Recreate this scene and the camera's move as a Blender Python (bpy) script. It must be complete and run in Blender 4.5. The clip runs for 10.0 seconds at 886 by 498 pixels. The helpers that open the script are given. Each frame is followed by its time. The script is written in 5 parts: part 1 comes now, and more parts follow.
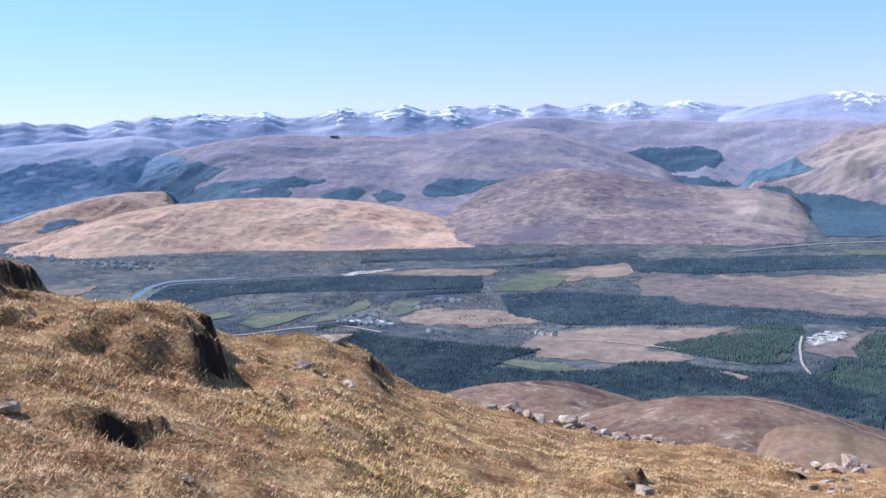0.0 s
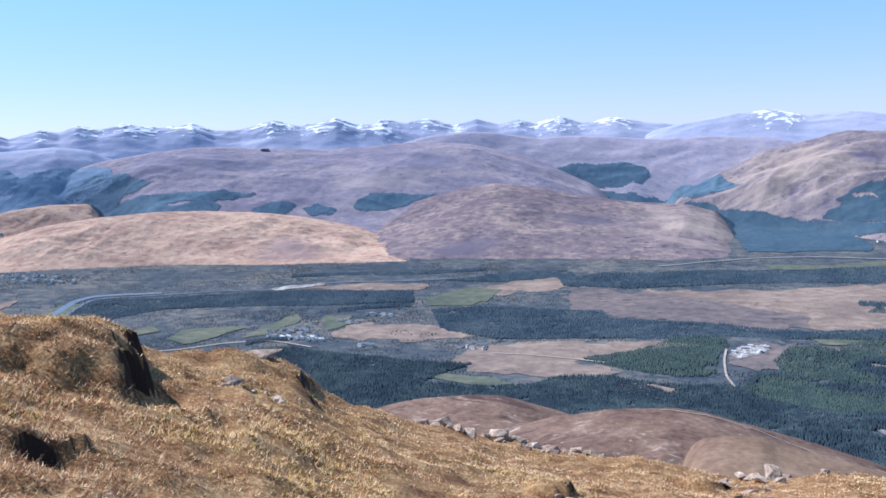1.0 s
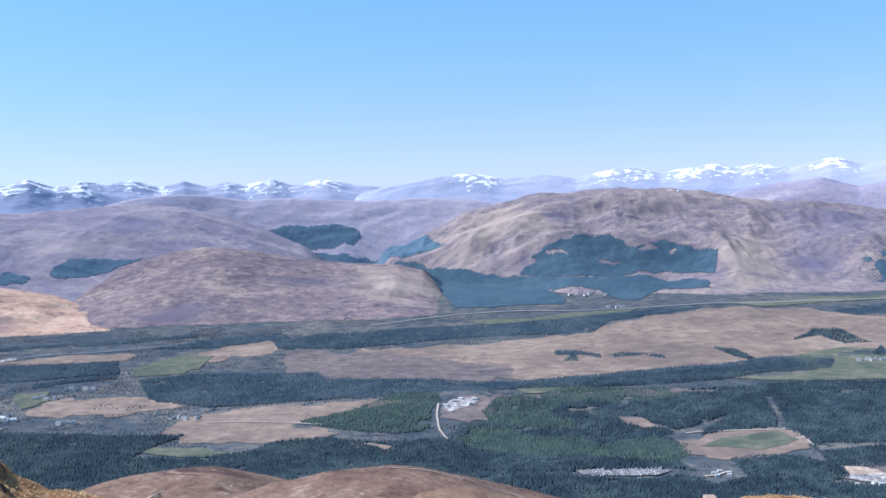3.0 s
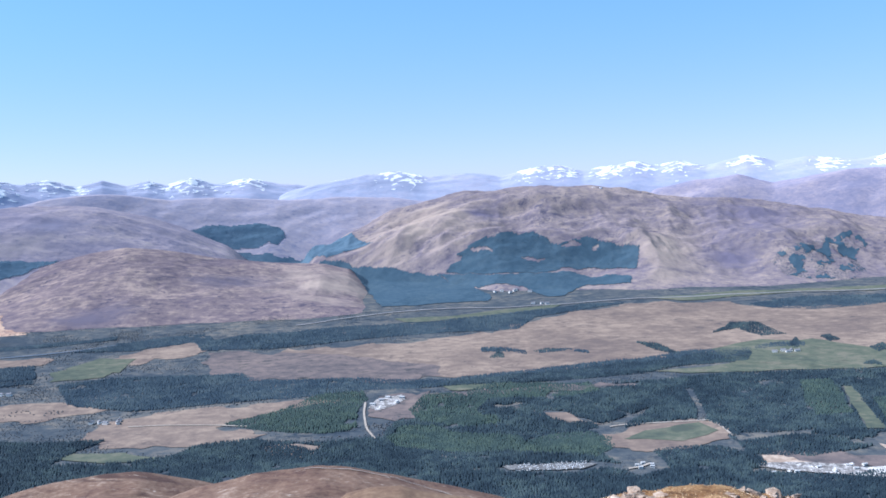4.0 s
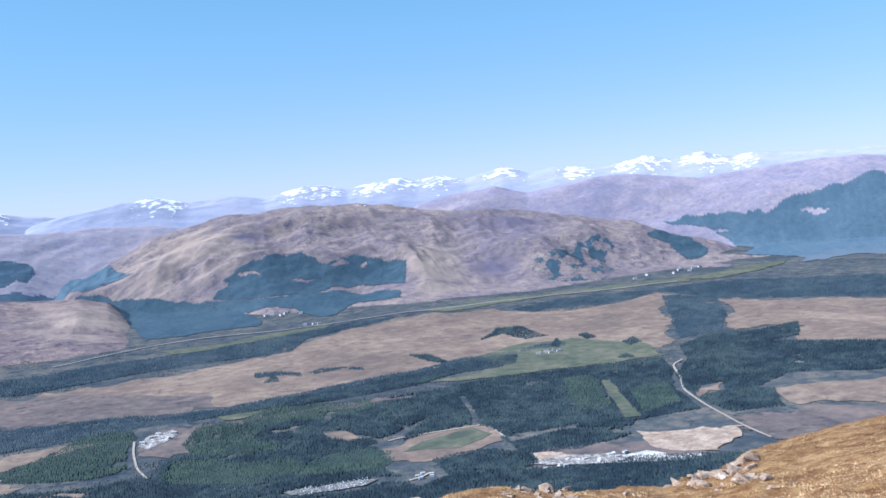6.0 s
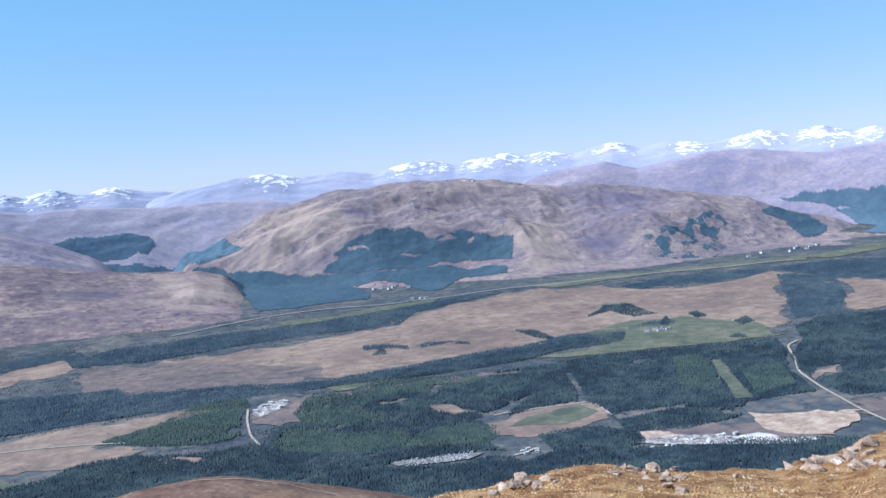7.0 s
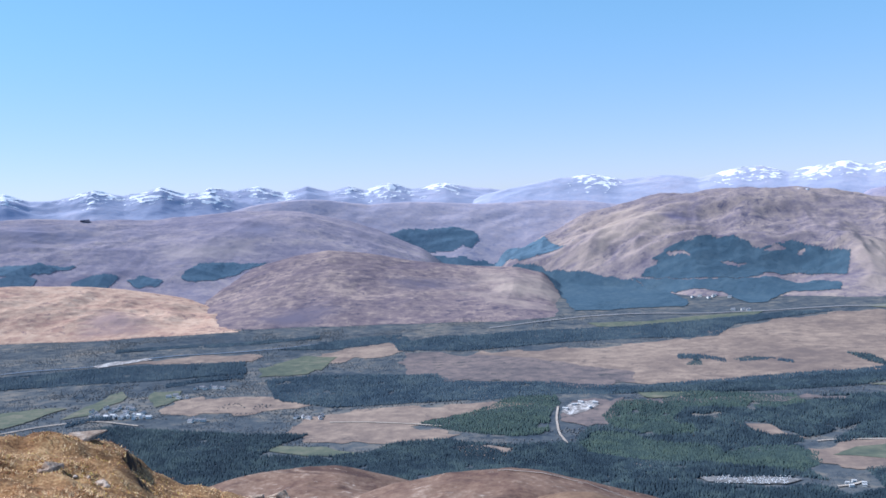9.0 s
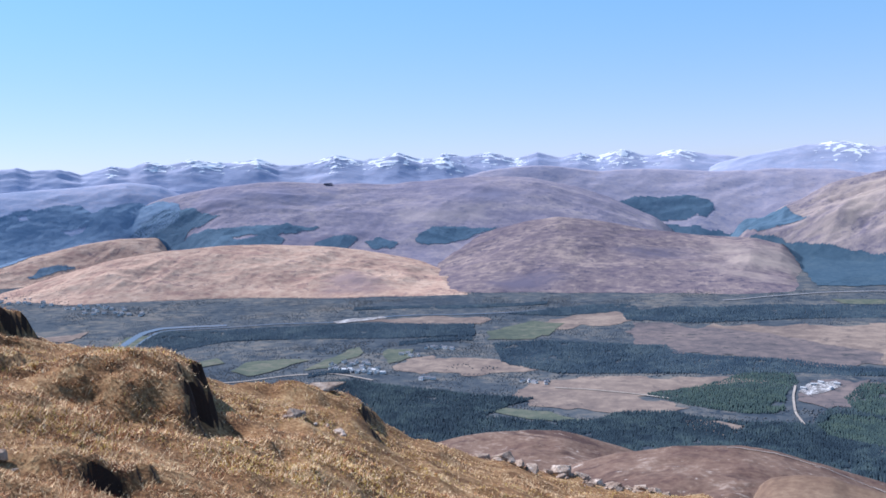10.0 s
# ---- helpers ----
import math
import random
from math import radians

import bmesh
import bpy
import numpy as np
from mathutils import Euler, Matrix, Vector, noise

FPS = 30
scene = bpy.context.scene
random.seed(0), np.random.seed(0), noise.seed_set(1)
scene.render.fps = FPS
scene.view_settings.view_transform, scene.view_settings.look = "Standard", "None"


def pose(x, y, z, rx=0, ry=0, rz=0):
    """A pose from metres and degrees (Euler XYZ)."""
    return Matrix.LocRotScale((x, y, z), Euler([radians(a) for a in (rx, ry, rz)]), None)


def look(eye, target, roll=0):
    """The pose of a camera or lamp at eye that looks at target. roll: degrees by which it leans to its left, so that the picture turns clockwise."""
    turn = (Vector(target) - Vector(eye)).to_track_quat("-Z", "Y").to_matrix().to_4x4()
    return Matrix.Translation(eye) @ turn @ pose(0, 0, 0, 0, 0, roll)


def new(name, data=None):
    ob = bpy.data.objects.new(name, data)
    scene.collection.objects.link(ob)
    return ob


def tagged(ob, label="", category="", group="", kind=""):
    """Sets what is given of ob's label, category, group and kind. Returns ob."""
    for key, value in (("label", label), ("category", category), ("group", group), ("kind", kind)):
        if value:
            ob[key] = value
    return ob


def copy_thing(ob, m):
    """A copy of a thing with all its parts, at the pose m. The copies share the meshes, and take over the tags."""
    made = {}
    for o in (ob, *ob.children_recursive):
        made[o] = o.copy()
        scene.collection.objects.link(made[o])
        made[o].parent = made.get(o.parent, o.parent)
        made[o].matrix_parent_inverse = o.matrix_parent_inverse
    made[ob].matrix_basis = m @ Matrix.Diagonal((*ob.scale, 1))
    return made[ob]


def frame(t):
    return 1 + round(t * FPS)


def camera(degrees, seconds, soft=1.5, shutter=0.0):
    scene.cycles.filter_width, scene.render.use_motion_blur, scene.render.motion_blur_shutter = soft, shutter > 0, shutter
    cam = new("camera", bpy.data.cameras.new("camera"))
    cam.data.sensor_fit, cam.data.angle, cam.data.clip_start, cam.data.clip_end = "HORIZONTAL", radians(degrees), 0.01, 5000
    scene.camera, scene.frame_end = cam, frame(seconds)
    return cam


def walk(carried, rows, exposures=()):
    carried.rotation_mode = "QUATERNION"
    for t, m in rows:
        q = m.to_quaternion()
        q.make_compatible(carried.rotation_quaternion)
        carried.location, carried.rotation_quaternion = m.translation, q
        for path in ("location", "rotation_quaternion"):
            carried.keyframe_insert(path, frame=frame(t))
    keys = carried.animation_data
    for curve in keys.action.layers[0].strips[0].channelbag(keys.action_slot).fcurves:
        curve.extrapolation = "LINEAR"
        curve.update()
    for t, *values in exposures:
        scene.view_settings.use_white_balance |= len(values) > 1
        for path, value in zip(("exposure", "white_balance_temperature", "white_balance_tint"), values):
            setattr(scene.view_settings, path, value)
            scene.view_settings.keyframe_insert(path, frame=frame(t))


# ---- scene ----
# ---------------------------------------------------------------- camera
EYE_AT = Vector((0.0, 0.0, 1.6))


def heading(az, el, roll):
    """A pose at the standing point: degrees to the right of straight ahead, above the level, and of lean."""
    a, e = radians(az), radians(el)
    way = Vector((math.sin(a) * math.cos(e), math.cos(a) * math.cos(e), math.sin(e)))
    return look(EYE_AT, EYE_AT + way * 10, roll)


cam = camera(48.66, 10.0, soft=1.7)
walk(cam, [
    (0, heading(-21.68, -7.25, -2.15)),
    (0.5, heading(-21.39, -7.04, -2.38)),
    (1, heading(-17.62, -6.54, -1.55)),
    (1.5, heading(-12.59, -5.61, -0.59)),
    (2, heading(-7.02, -4.12, -0.2)),
    (2.5, heading(-3.47, -3.0, -1.06)),
    (3, heading(-0.82, -3.38, -1.6)),
    (3.2, heading(0.28, -3.29, -1.66)),
    (3.45, heading(1.46, -3.26, -1.76)),
    (3.75, heading(2.6, -3.4, -1.87)),
    (4.05, heading(3.8, -3.67, -1.86)),
    (4.3, heading(5.13, -3.95, -1.68)),
    (4.5, heading(6.7, -4.24, -1.4)),
    (5, heading(10.63, -3.49, -2.32)),
    (5.5, heading(12.53, -3.52, -3.03)),
    (5.7, heading(14.56, -3.36, -3.76)),
    (5.95, heading(16.68, -3.24, -4.41)),
    (6.25, heading(17.78, -3.28, -4.67)),
    (6.55, heading(16.77, -3.52, -4.61)),
    (6.8, heading(13.88, -3.86, -4.51)),
    (7, heading(10.73, -4.18, -4.46)),
    (7.5, heading(5.26, -4.05, -4.83)),
    (8, heading(0.78, -3.42, -3.81)),
    (8.5, heading(-1.65, -2.94, -2.8)),
    (9, heading(-7.73, -3.0, -2.35)),
    (9.5, heading(-14.49, -3.53, -1.75)),
    (10, heading(-21.16, -4.48, -1.87)),
], exposures=[(0, 0.8, 5600, 16), (2.5, 0.76, 5600, 14), (5, 0.80, 5600, 12), (7, 0.69, 5600, 11), (8.5, 0.70, 5600, 12), (10, 0.66, 5600, 17)])

# ---------------------------------------------------------------- sky and sun
SUN_AZ, SUN_EL = -86.0, 47.0
world = bpy.data.worlds.new("sky")
scene.world = world
world.use_nodes = True
sky = world.node_tree.nodes.new("ShaderNodeTexSky")
sky.sky_type = "NISHITA"
sky.sun_disc = False
sky.sun_elevation, sky.sun_rotation = radians(SUN_EL), radians(SUN_AZ)
sky.altitude, sky.air_density, sky.dust_density, sky.ozone_density = 700, 0.7, 0.3, 2.0
backing = world.node_tree.nodes["Background"]
backing.inputs["Strength"].default_value = 0.140
soften = world.node_tree.nodes.new("ShaderNodeGamma")
soften.inputs["Gamma"].default_value = 0.70
cool = world.node_tree.nodes.new("ShaderNodeMix")
cool.data_type, cool.blend_type = "RGBA", "MULTIPLY"
cool.inputs["Factor"].default_value = 1.0
# the air is milky and faintly lilac at the horizon, clear above
coord = world.node_tree.nodes.new("ShaderNodeTexCoord")
split = world.node_tree.nodes.new("ShaderNodeSeparateXYZ")
air = world.node_tree.nodes.new("ShaderNodeValToRGB")
air.color_ramp.interpolation = "EASE"
for stop, height, tint in zip(air.color_ramp.elements, (0.0, 0.22), ((0.87, 0.89, 1.03), (0.80, 1.13, 1.19))):
    stop.position, stop.color = height, (*tint, 1)
world.node_tree.links.new(coord.outputs["Generated"], split.inputs[0])
world.node_tree.links.new(split.outputs["Z"], air.inputs["Fac"])
world.node_tree.links.new(air.outputs["Color"], cool.inputs["B"])
world.node_tree.links.new(sky.outputs["Color"], soften.inputs["Color"])
world.node_tree.links.new(soften.outputs["Color"], cool.inputs["A"])
world.node_tree.links.new(cool.outputs["Result"], backing.inputs["Color"])

sun = new("sun", bpy.data.lights.new("sun", "SUN"))
sun.data.energy, sun.data.angle, sun.data.color = 4.0, radians(0.53), (1.0, 0.95, 0.88)
sa, se = radians(SUN_AZ), radians(SUN_EL)
sun.matrix_world = look((math.sin(sa) * math.cos(se) * 50, math.cos(sa) * math.cos(se) * 50, math.sin(se) * 50), (0, 0, 0))


# ---------------------------------------------------------------- materials
def surface(name, tones, size, fine=None, rough=0.9, bump=0.3, relief=None, streak=None, island=0.0, spec=0.15, spread=0.16, grain=0.45):
    """Diffuse ground or stone: tones mixed by coarse and fine noise of that size in metres, with relief of the fine one."""
    m = bpy.data.materials.new(name)
    m.use_nodes = True
    nt = m.node_tree
    bsdf = nt.nodes["Principled BSDF"]
    bsdf.inputs["Roughness"].default_value = rough
    bsdf.inputs["Specular IOR Level"].default_value = spec
    geo = nt.nodes.new("ShaderNodeNewGeometry")
    pos = geo.outputs["Position"]
    if streak:
        mp = nt.nodes.new("ShaderNodeMapping")
        mp.inputs["Scale"].default_value = streak
        nt.links.new(pos, mp.inputs["Vector"])
        pos = mp.outputs["Vector"]

    def tex(scale, detail, distort=0.0):
        n = nt.nodes.new("ShaderNodeTexNoise")
        n.inputs["Scale"].default_value = scale
        n.inputs["Detail"].default_value = detail
        n.inputs["Roughness"].default_value = 0.62
        n.inputs["Distortion"].default_value = distort
        nt.links.new(pos, n.inputs["Vector"])
        return n.outputs["Fac"]

    coarse = tex(1 / size, 5, 0.6)
    detail = tex(1 / (fine or size / 9), 4)
    mixer = nt.nodes.new("ShaderNodeMath")
    mixer.operation = "MULTIPLY_ADD"
    mixer.inputs[1].default_value = grain
    nt.links.new(detail, mixer.inputs[0])
    half = nt.nodes.new("ShaderNodeMath")
    half.operation = "MULTIPLY"
    half.inputs[1].default_value = 1 - grain
    nt.links.new(coarse, half.inputs[0])
    nt.links.new(half.outputs[0], mixer.inputs[2])
    fac = mixer.outputs[0]
    if island:
        add = nt.nodes.new("ShaderNodeMath")
        add.operation = "MULTIPLY_ADD"
        add.inputs[1].default_value = island
        nt.links.new(geo.outputs["Random Per Island"], add.inputs[0])
        sub = nt.nodes.new("ShaderNodeMath")
        sub.operation = "SUBTRACT"
        sub.inputs[1].default_value = island / 2
        nt.links.new(fac, sub.inputs[0])
        nt.links.new(sub.outputs[0], add.inputs[2])
        fac = add.outputs[0]
    ramp = nt.nodes.new("ShaderNodeValToRGB")
    el = ramp.color_ramp.elements
    spots = np.linspace(0.5 - spread, 0.5 + spread, len(tones))
    for k, c in enumerate(tones):
        e = el[k] if k < 2 else el.new(1.0)
        e.position, e.color = float(spots[k]), (*c, 1)
    nt.links.new(fac, ramp.inputs["Fac"])
    nt.links.new(ramp.outputs["Color"], bsdf.inputs["Base Color"])
    if bump:
        b = nt.nodes.new("ShaderNodeBump")
        b.inputs["Strength"].default_value = bump
        b.inputs["Distance"].default_value = relief or size / 20
        nt.links.new(detail, b.inputs["Height"])
        nt.links.new(b.outputs["Normal"], bsdf.inputs["Normal"])
    return m


def over(m, colour, build):
    """Lays a second colour on material m where build(tree, geometry) gives a mask."""
    nt = m.node_tree
    bsdf = nt.nodes["Principled BSDF"]
    link = bsdf.inputs["Base Color"].links[0]
    mix = nt.nodes.new("ShaderNodeMix")
    mix.data_type = "RGBA"
    nt.links.new(link.from_socket, mix.inputs["A"])
    mix.inputs["B"].default_value = (*colour, 1)
    nt.links.new(build(nt), mix.inputs["Factor"])
    nt.links.new(mix.outputs["Result"], bsdf.inputs["Base Color"])
    return m


def node_math(nt, op, a, b=None, clamp=False):
    n = nt.nodes.new("ShaderNodeMath")
    n.operation, n.use_clamp = op, clamp
    for k, v in enumerate((a, b)):
        if v is None:
            continue
        if isinstance(v, (int, float)):
            n.inputs[k].default_value = v
        else:
            nt.links.new(v, n.inputs[k])
    return n.outputs[0]


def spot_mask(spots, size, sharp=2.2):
    """Ragged drifts of ground cover and painted face tone on the full-size plan, in kilometres: centre x, y,
    half-sizes, turn in degrees.
    """
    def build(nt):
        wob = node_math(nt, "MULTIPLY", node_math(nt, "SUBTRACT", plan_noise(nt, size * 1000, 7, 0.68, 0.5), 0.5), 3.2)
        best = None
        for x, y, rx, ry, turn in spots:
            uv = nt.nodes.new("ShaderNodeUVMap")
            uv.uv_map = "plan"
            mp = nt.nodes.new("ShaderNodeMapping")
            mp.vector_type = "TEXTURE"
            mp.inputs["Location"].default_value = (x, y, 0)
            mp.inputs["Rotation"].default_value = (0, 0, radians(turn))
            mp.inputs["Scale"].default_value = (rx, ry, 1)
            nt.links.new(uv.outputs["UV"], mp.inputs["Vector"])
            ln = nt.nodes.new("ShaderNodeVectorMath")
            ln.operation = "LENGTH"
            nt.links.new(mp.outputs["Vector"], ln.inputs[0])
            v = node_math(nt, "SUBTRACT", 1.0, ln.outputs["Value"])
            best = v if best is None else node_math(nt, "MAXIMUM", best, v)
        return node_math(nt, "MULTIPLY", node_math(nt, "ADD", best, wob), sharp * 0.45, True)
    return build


def blot_mask(size, cut, sharp=9.0):
    """Ragged blots over about a third of the surface."""
    def build(nt):
        geo = nt.nodes.new("ShaderNodeNewGeometry")
        mp = nt.nodes.new("ShaderNodeMapping")
        mp.inputs["Scale"].default_value = (0.6, 1.3, 1.0)
        nt.links.new(geo.outputs["Position"], mp.inputs["Vector"])
        n = nt.nodes.new("ShaderNodeTexNoise")
        n.inputs["Scale"].default_value, n.inputs["Detail"].default_value, n.inputs["Roughness"].default_value = 1 / size, 7, 0.66
        n.inputs["Distortion"].default_value = 0.8
        nt.links.new(mp.outputs["Vector"], n.inputs["Vector"])
        return node_math(nt, "MULTIPLY", node_math(nt, "SUBTRACT", n.outputs["Fac"], cut), sharp, True)
    return build


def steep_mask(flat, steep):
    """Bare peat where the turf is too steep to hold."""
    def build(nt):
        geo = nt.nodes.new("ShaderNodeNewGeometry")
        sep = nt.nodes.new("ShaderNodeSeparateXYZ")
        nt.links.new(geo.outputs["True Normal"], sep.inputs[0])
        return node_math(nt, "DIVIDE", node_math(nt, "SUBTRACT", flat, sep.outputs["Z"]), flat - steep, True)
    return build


def plan_noise(nt, size, detail=5, rough=0.62, distort=0.0, stretch=(1, 1, 1)):
    """Noise over the full-size plan, of that size in metres."""
    uv = nt.nodes.new("ShaderNodeUVMap")
    uv.uv_map = "plan"
    mp = nt.nodes.new("ShaderNodeMapping")
    mp.inputs["Scale"].default_value = tuple(1000 / size * c for c in stretch)
    nt.links.new(uv.outputs["UV"], mp.inputs["Vector"])
    n = nt.nodes.new("ShaderNodeTexNoise")
    n.inputs["Scale"].default_value, n.inputs["Detail"].default_value = 1.0, detail
    n.inputs["Roughness"].default_value, n.inputs["Distortion"].default_value = rough, distort
    nt.links.new(mp.outputs["Vector"], n.inputs["Vector"])
    return n.outputs["Fac"]


def hillside(name, tones, fleck, size=700, flecks=0.57, relief=5.0, spread=0.085):
    """Open hill ground: heather and grass in broad drifts, finer mottling, and dark flecks of rock and scrub; far tones
    include painted haze.
    """
    m = bpy.data.materials.new(name)
    m.use_nodes = True
    nt = m.node_tree
    bsdf = nt.nodes["Principled BSDF"]
    bsdf.inputs["Roughness"].default_value, bsdf.inputs["Specular IOR Level"].default_value = 0.95, 0.05
    broad = plan_noise(nt, size, 8, 0.6, 0.7)
    middle = plan_noise(nt, size / 6, 6, 0.66, 0.4)
    fine = plan_noise(nt, 40, 5, 0.72)
    fac = node_math(nt, "ADD", node_math(nt, "MULTIPLY", broad, 0.36), node_math(nt, "ADD", node_math(nt, "MULTIPLY", middle, 0.30), node_math(nt, "MULTIPLY", fine, 0.34)))
    ramp = nt.nodes.new("ShaderNodeValToRGB")
    for k, (c, at) in enumerate(zip(tones, np.linspace(0.5 - spread, 0.5 + spread, len(tones)))):
        e = ramp.color_ramp.elements[k] if k < 2 else ramp.color_ramp.elements.new(1.0)
        e.position, e.color = float(at), (*c, 1)
    nt.links.new(fac, ramp.inputs["Fac"])
    nt.links.new(ramp.outputs["Color"], bsdf.inputs["Base Color"])
    b = nt.nodes.new("ShaderNodeBump")
    b.inputs["Strength"].default_value, b.inputs["Distance"].default_value = 0.5, relief
    nt.links.new(middle, b.inputs["Height"])
    nt.links.new(b.outputs["Normal"], bsdf.inputs["Normal"])

    def mask(nt):
        spots = plan_noise(nt, 52, 6, 0.74, 0.6)
        drift = plan_noise(nt, size * 0.8, 3, 0.5)
        v = node_math(nt, "ADD", node_math(nt, "MULTIPLY", spots, 0.8), node_math(nt, "MULTIPLY", drift, 0.2))
        return node_math(nt, "MULTIPLY", node_math(nt, "SUBTRACT", v, flecks), 11.0, True)
    return over(m, fleck, mask)


FLAT = (0.75, 0.75, 1.5)
MAT = {}
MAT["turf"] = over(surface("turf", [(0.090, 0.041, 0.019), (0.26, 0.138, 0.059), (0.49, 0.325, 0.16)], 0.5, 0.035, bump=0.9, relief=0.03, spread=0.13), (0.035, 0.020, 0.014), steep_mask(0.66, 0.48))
MAT["blade"] = surface("blade", [(0.165, 0.050, 0.021), (0.41, 0.166, 0.066), (0.65, 0.365, 0.162), (0.90, 0.66, 0.385)], 1.4, 0.25, bump=0, island=0.75, spread=0.17)
MAT["straw"] = surface("straw", [(0.42, 0.26, 0.115), (0.68, 0.48, 0.245), (0.92, 0.74, 0.47)], 1.2, 0.25, bump=0, island=0.35, spread=0.16)
MAT["moss"] = surface("moss", [(0.26, 0.175, 0.036), (0.50, 0.35, 0.075), (0.70, 0.52, 0.15)], 1.0, 0.2, bump=0, island=0.4)
MAT["stalk"] = surface("stalk", [(0.42, 0.30, 0.17), (0.64, 0.49, 0.31)], 1.0, 0.2, bump=0, island=0.4)
MAT["stone"] = surface("stone", [(0.085, 0.055, 0.040), (0.30, 0.215, 0.16), (0.46, 0.355, 0.275), (0.84, 0.72, 0.61)], 0.3, 0.03, bump=1.0, relief=0.02, rough=0.85)
# glen floor: ground tones blued to paint the haze lying over it
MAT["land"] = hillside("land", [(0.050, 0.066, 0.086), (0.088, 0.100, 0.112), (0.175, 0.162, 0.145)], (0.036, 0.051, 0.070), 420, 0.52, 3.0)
MAT["shoulder"] = surface("shoulder", [(0.088, 0.050, 0.043), (0.145, 0.088, 0.066), (0.205, 0.132, 0.095), (0.34, 0.255, 0.20)], 45, 5, bump=0.6, relief=1.0, streak=(1, 1, 1.8))
MAT["gold"] = hillside("gold", [(0.36, 0.225, 0.178), (0.49, 0.33, 0.245), (0.60, 0.43, 0.32)], (0.235, 0.16, 0.15), 300, 0.54, 5.0)
# brown, ridge and big: heather and grass tones with lilac haze painted in
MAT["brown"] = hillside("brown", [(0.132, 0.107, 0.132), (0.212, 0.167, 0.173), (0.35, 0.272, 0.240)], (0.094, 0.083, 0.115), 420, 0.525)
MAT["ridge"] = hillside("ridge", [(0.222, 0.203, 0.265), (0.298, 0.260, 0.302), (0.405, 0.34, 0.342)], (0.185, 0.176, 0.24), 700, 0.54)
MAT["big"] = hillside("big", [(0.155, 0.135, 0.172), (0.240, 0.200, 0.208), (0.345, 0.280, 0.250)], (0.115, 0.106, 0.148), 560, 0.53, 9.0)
# distant hills and ranges: haze is painted into these blue and lilac base colours
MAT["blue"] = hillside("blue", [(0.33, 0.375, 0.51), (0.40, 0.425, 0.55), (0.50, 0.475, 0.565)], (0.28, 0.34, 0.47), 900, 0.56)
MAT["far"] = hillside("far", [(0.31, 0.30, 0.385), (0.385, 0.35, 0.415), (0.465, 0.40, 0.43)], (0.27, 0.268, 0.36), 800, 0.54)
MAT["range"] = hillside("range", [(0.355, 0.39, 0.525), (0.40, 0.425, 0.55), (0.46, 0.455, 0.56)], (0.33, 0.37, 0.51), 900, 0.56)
MAT["rightfar_haze"] = hillside("rightfar_haze", [(0.235, 0.23, 0.325), (0.32, 0.29, 0.365), (0.42, 0.36, 0.395)], (0.205, 0.205, 0.30), 900, 0.55)
# tan grass drifts, lightened further to paint the hill's lit left face
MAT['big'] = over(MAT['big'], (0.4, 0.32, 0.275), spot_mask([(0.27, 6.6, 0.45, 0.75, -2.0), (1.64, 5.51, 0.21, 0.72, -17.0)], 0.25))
# heather drifts, darkened further to paint the hill's shaded right side
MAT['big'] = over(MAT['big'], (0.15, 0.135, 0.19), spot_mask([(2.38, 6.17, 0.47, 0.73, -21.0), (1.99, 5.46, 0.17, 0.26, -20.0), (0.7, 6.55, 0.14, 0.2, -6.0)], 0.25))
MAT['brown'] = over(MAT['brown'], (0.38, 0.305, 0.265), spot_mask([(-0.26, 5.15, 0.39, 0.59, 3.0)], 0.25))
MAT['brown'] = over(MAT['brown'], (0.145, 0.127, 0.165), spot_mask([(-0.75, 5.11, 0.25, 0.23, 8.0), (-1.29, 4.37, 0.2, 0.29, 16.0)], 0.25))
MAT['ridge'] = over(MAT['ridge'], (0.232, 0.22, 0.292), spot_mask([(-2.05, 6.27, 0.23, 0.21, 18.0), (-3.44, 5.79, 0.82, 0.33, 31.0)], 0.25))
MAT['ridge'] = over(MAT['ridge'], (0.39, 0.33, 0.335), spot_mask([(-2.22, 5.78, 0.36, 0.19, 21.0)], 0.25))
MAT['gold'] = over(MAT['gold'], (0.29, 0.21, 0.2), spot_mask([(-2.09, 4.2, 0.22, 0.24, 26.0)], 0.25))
MAT["moor"] = hillside("moor", [(0.15, 0.119, 0.110), (0.215, 0.166, 0.140), (0.31, 0.24, 0.192)], (0.115, 0.096, 0.095), 420, 0.55, 4.0)
MAT["tan"] = surface("tan", [(0.22, 0.175, 0.17), (0.32, 0.25, 0.225), (0.40, 0.315, 0.265)], 130, 16, bump=0.6, relief=5, streak=FLAT)
MAT["heather"] = surface("heather", [(0.10, 0.105, 0.15), (0.15, 0.135, 0.175), (0.20, 0.165, 0.195)], 90, 14, bump=0.9, relief=6, streak=FLAT)
MAT["knoll"] = surface("knoll", [(0.125, 0.075, 0.055), (0.20, 0.128, 0.085), (0.285, 0.195, 0.128)], 30, 4, bump=0.5, relief=0.8)
MAT["shoulder"] = over(MAT["shoulder"], (0.085, 0.050, 0.042), blot_mask(38, 0.54))
MAT["shoulder"] = over(MAT["shoulder"], (0.50, 0.41, 0.34), blot_mask(11, 0.62, 14.0))
MAT["heath"] = hillside("heath", [(0.095, 0.088, 0.095), (0.15, 0.125, 0.125), (0.215, 0.17, 0.155)], (0.065, 0.068, 0.074), 260, 0.54, 3.0)
MAT["field"] = hillside("field", [(0.075, 0.092, 0.078), (0.112, 0.127, 0.096), (0.175, 0.168, 0.13)], (0.09, 0.085, 0.075), 220, 0.57, 1.5)
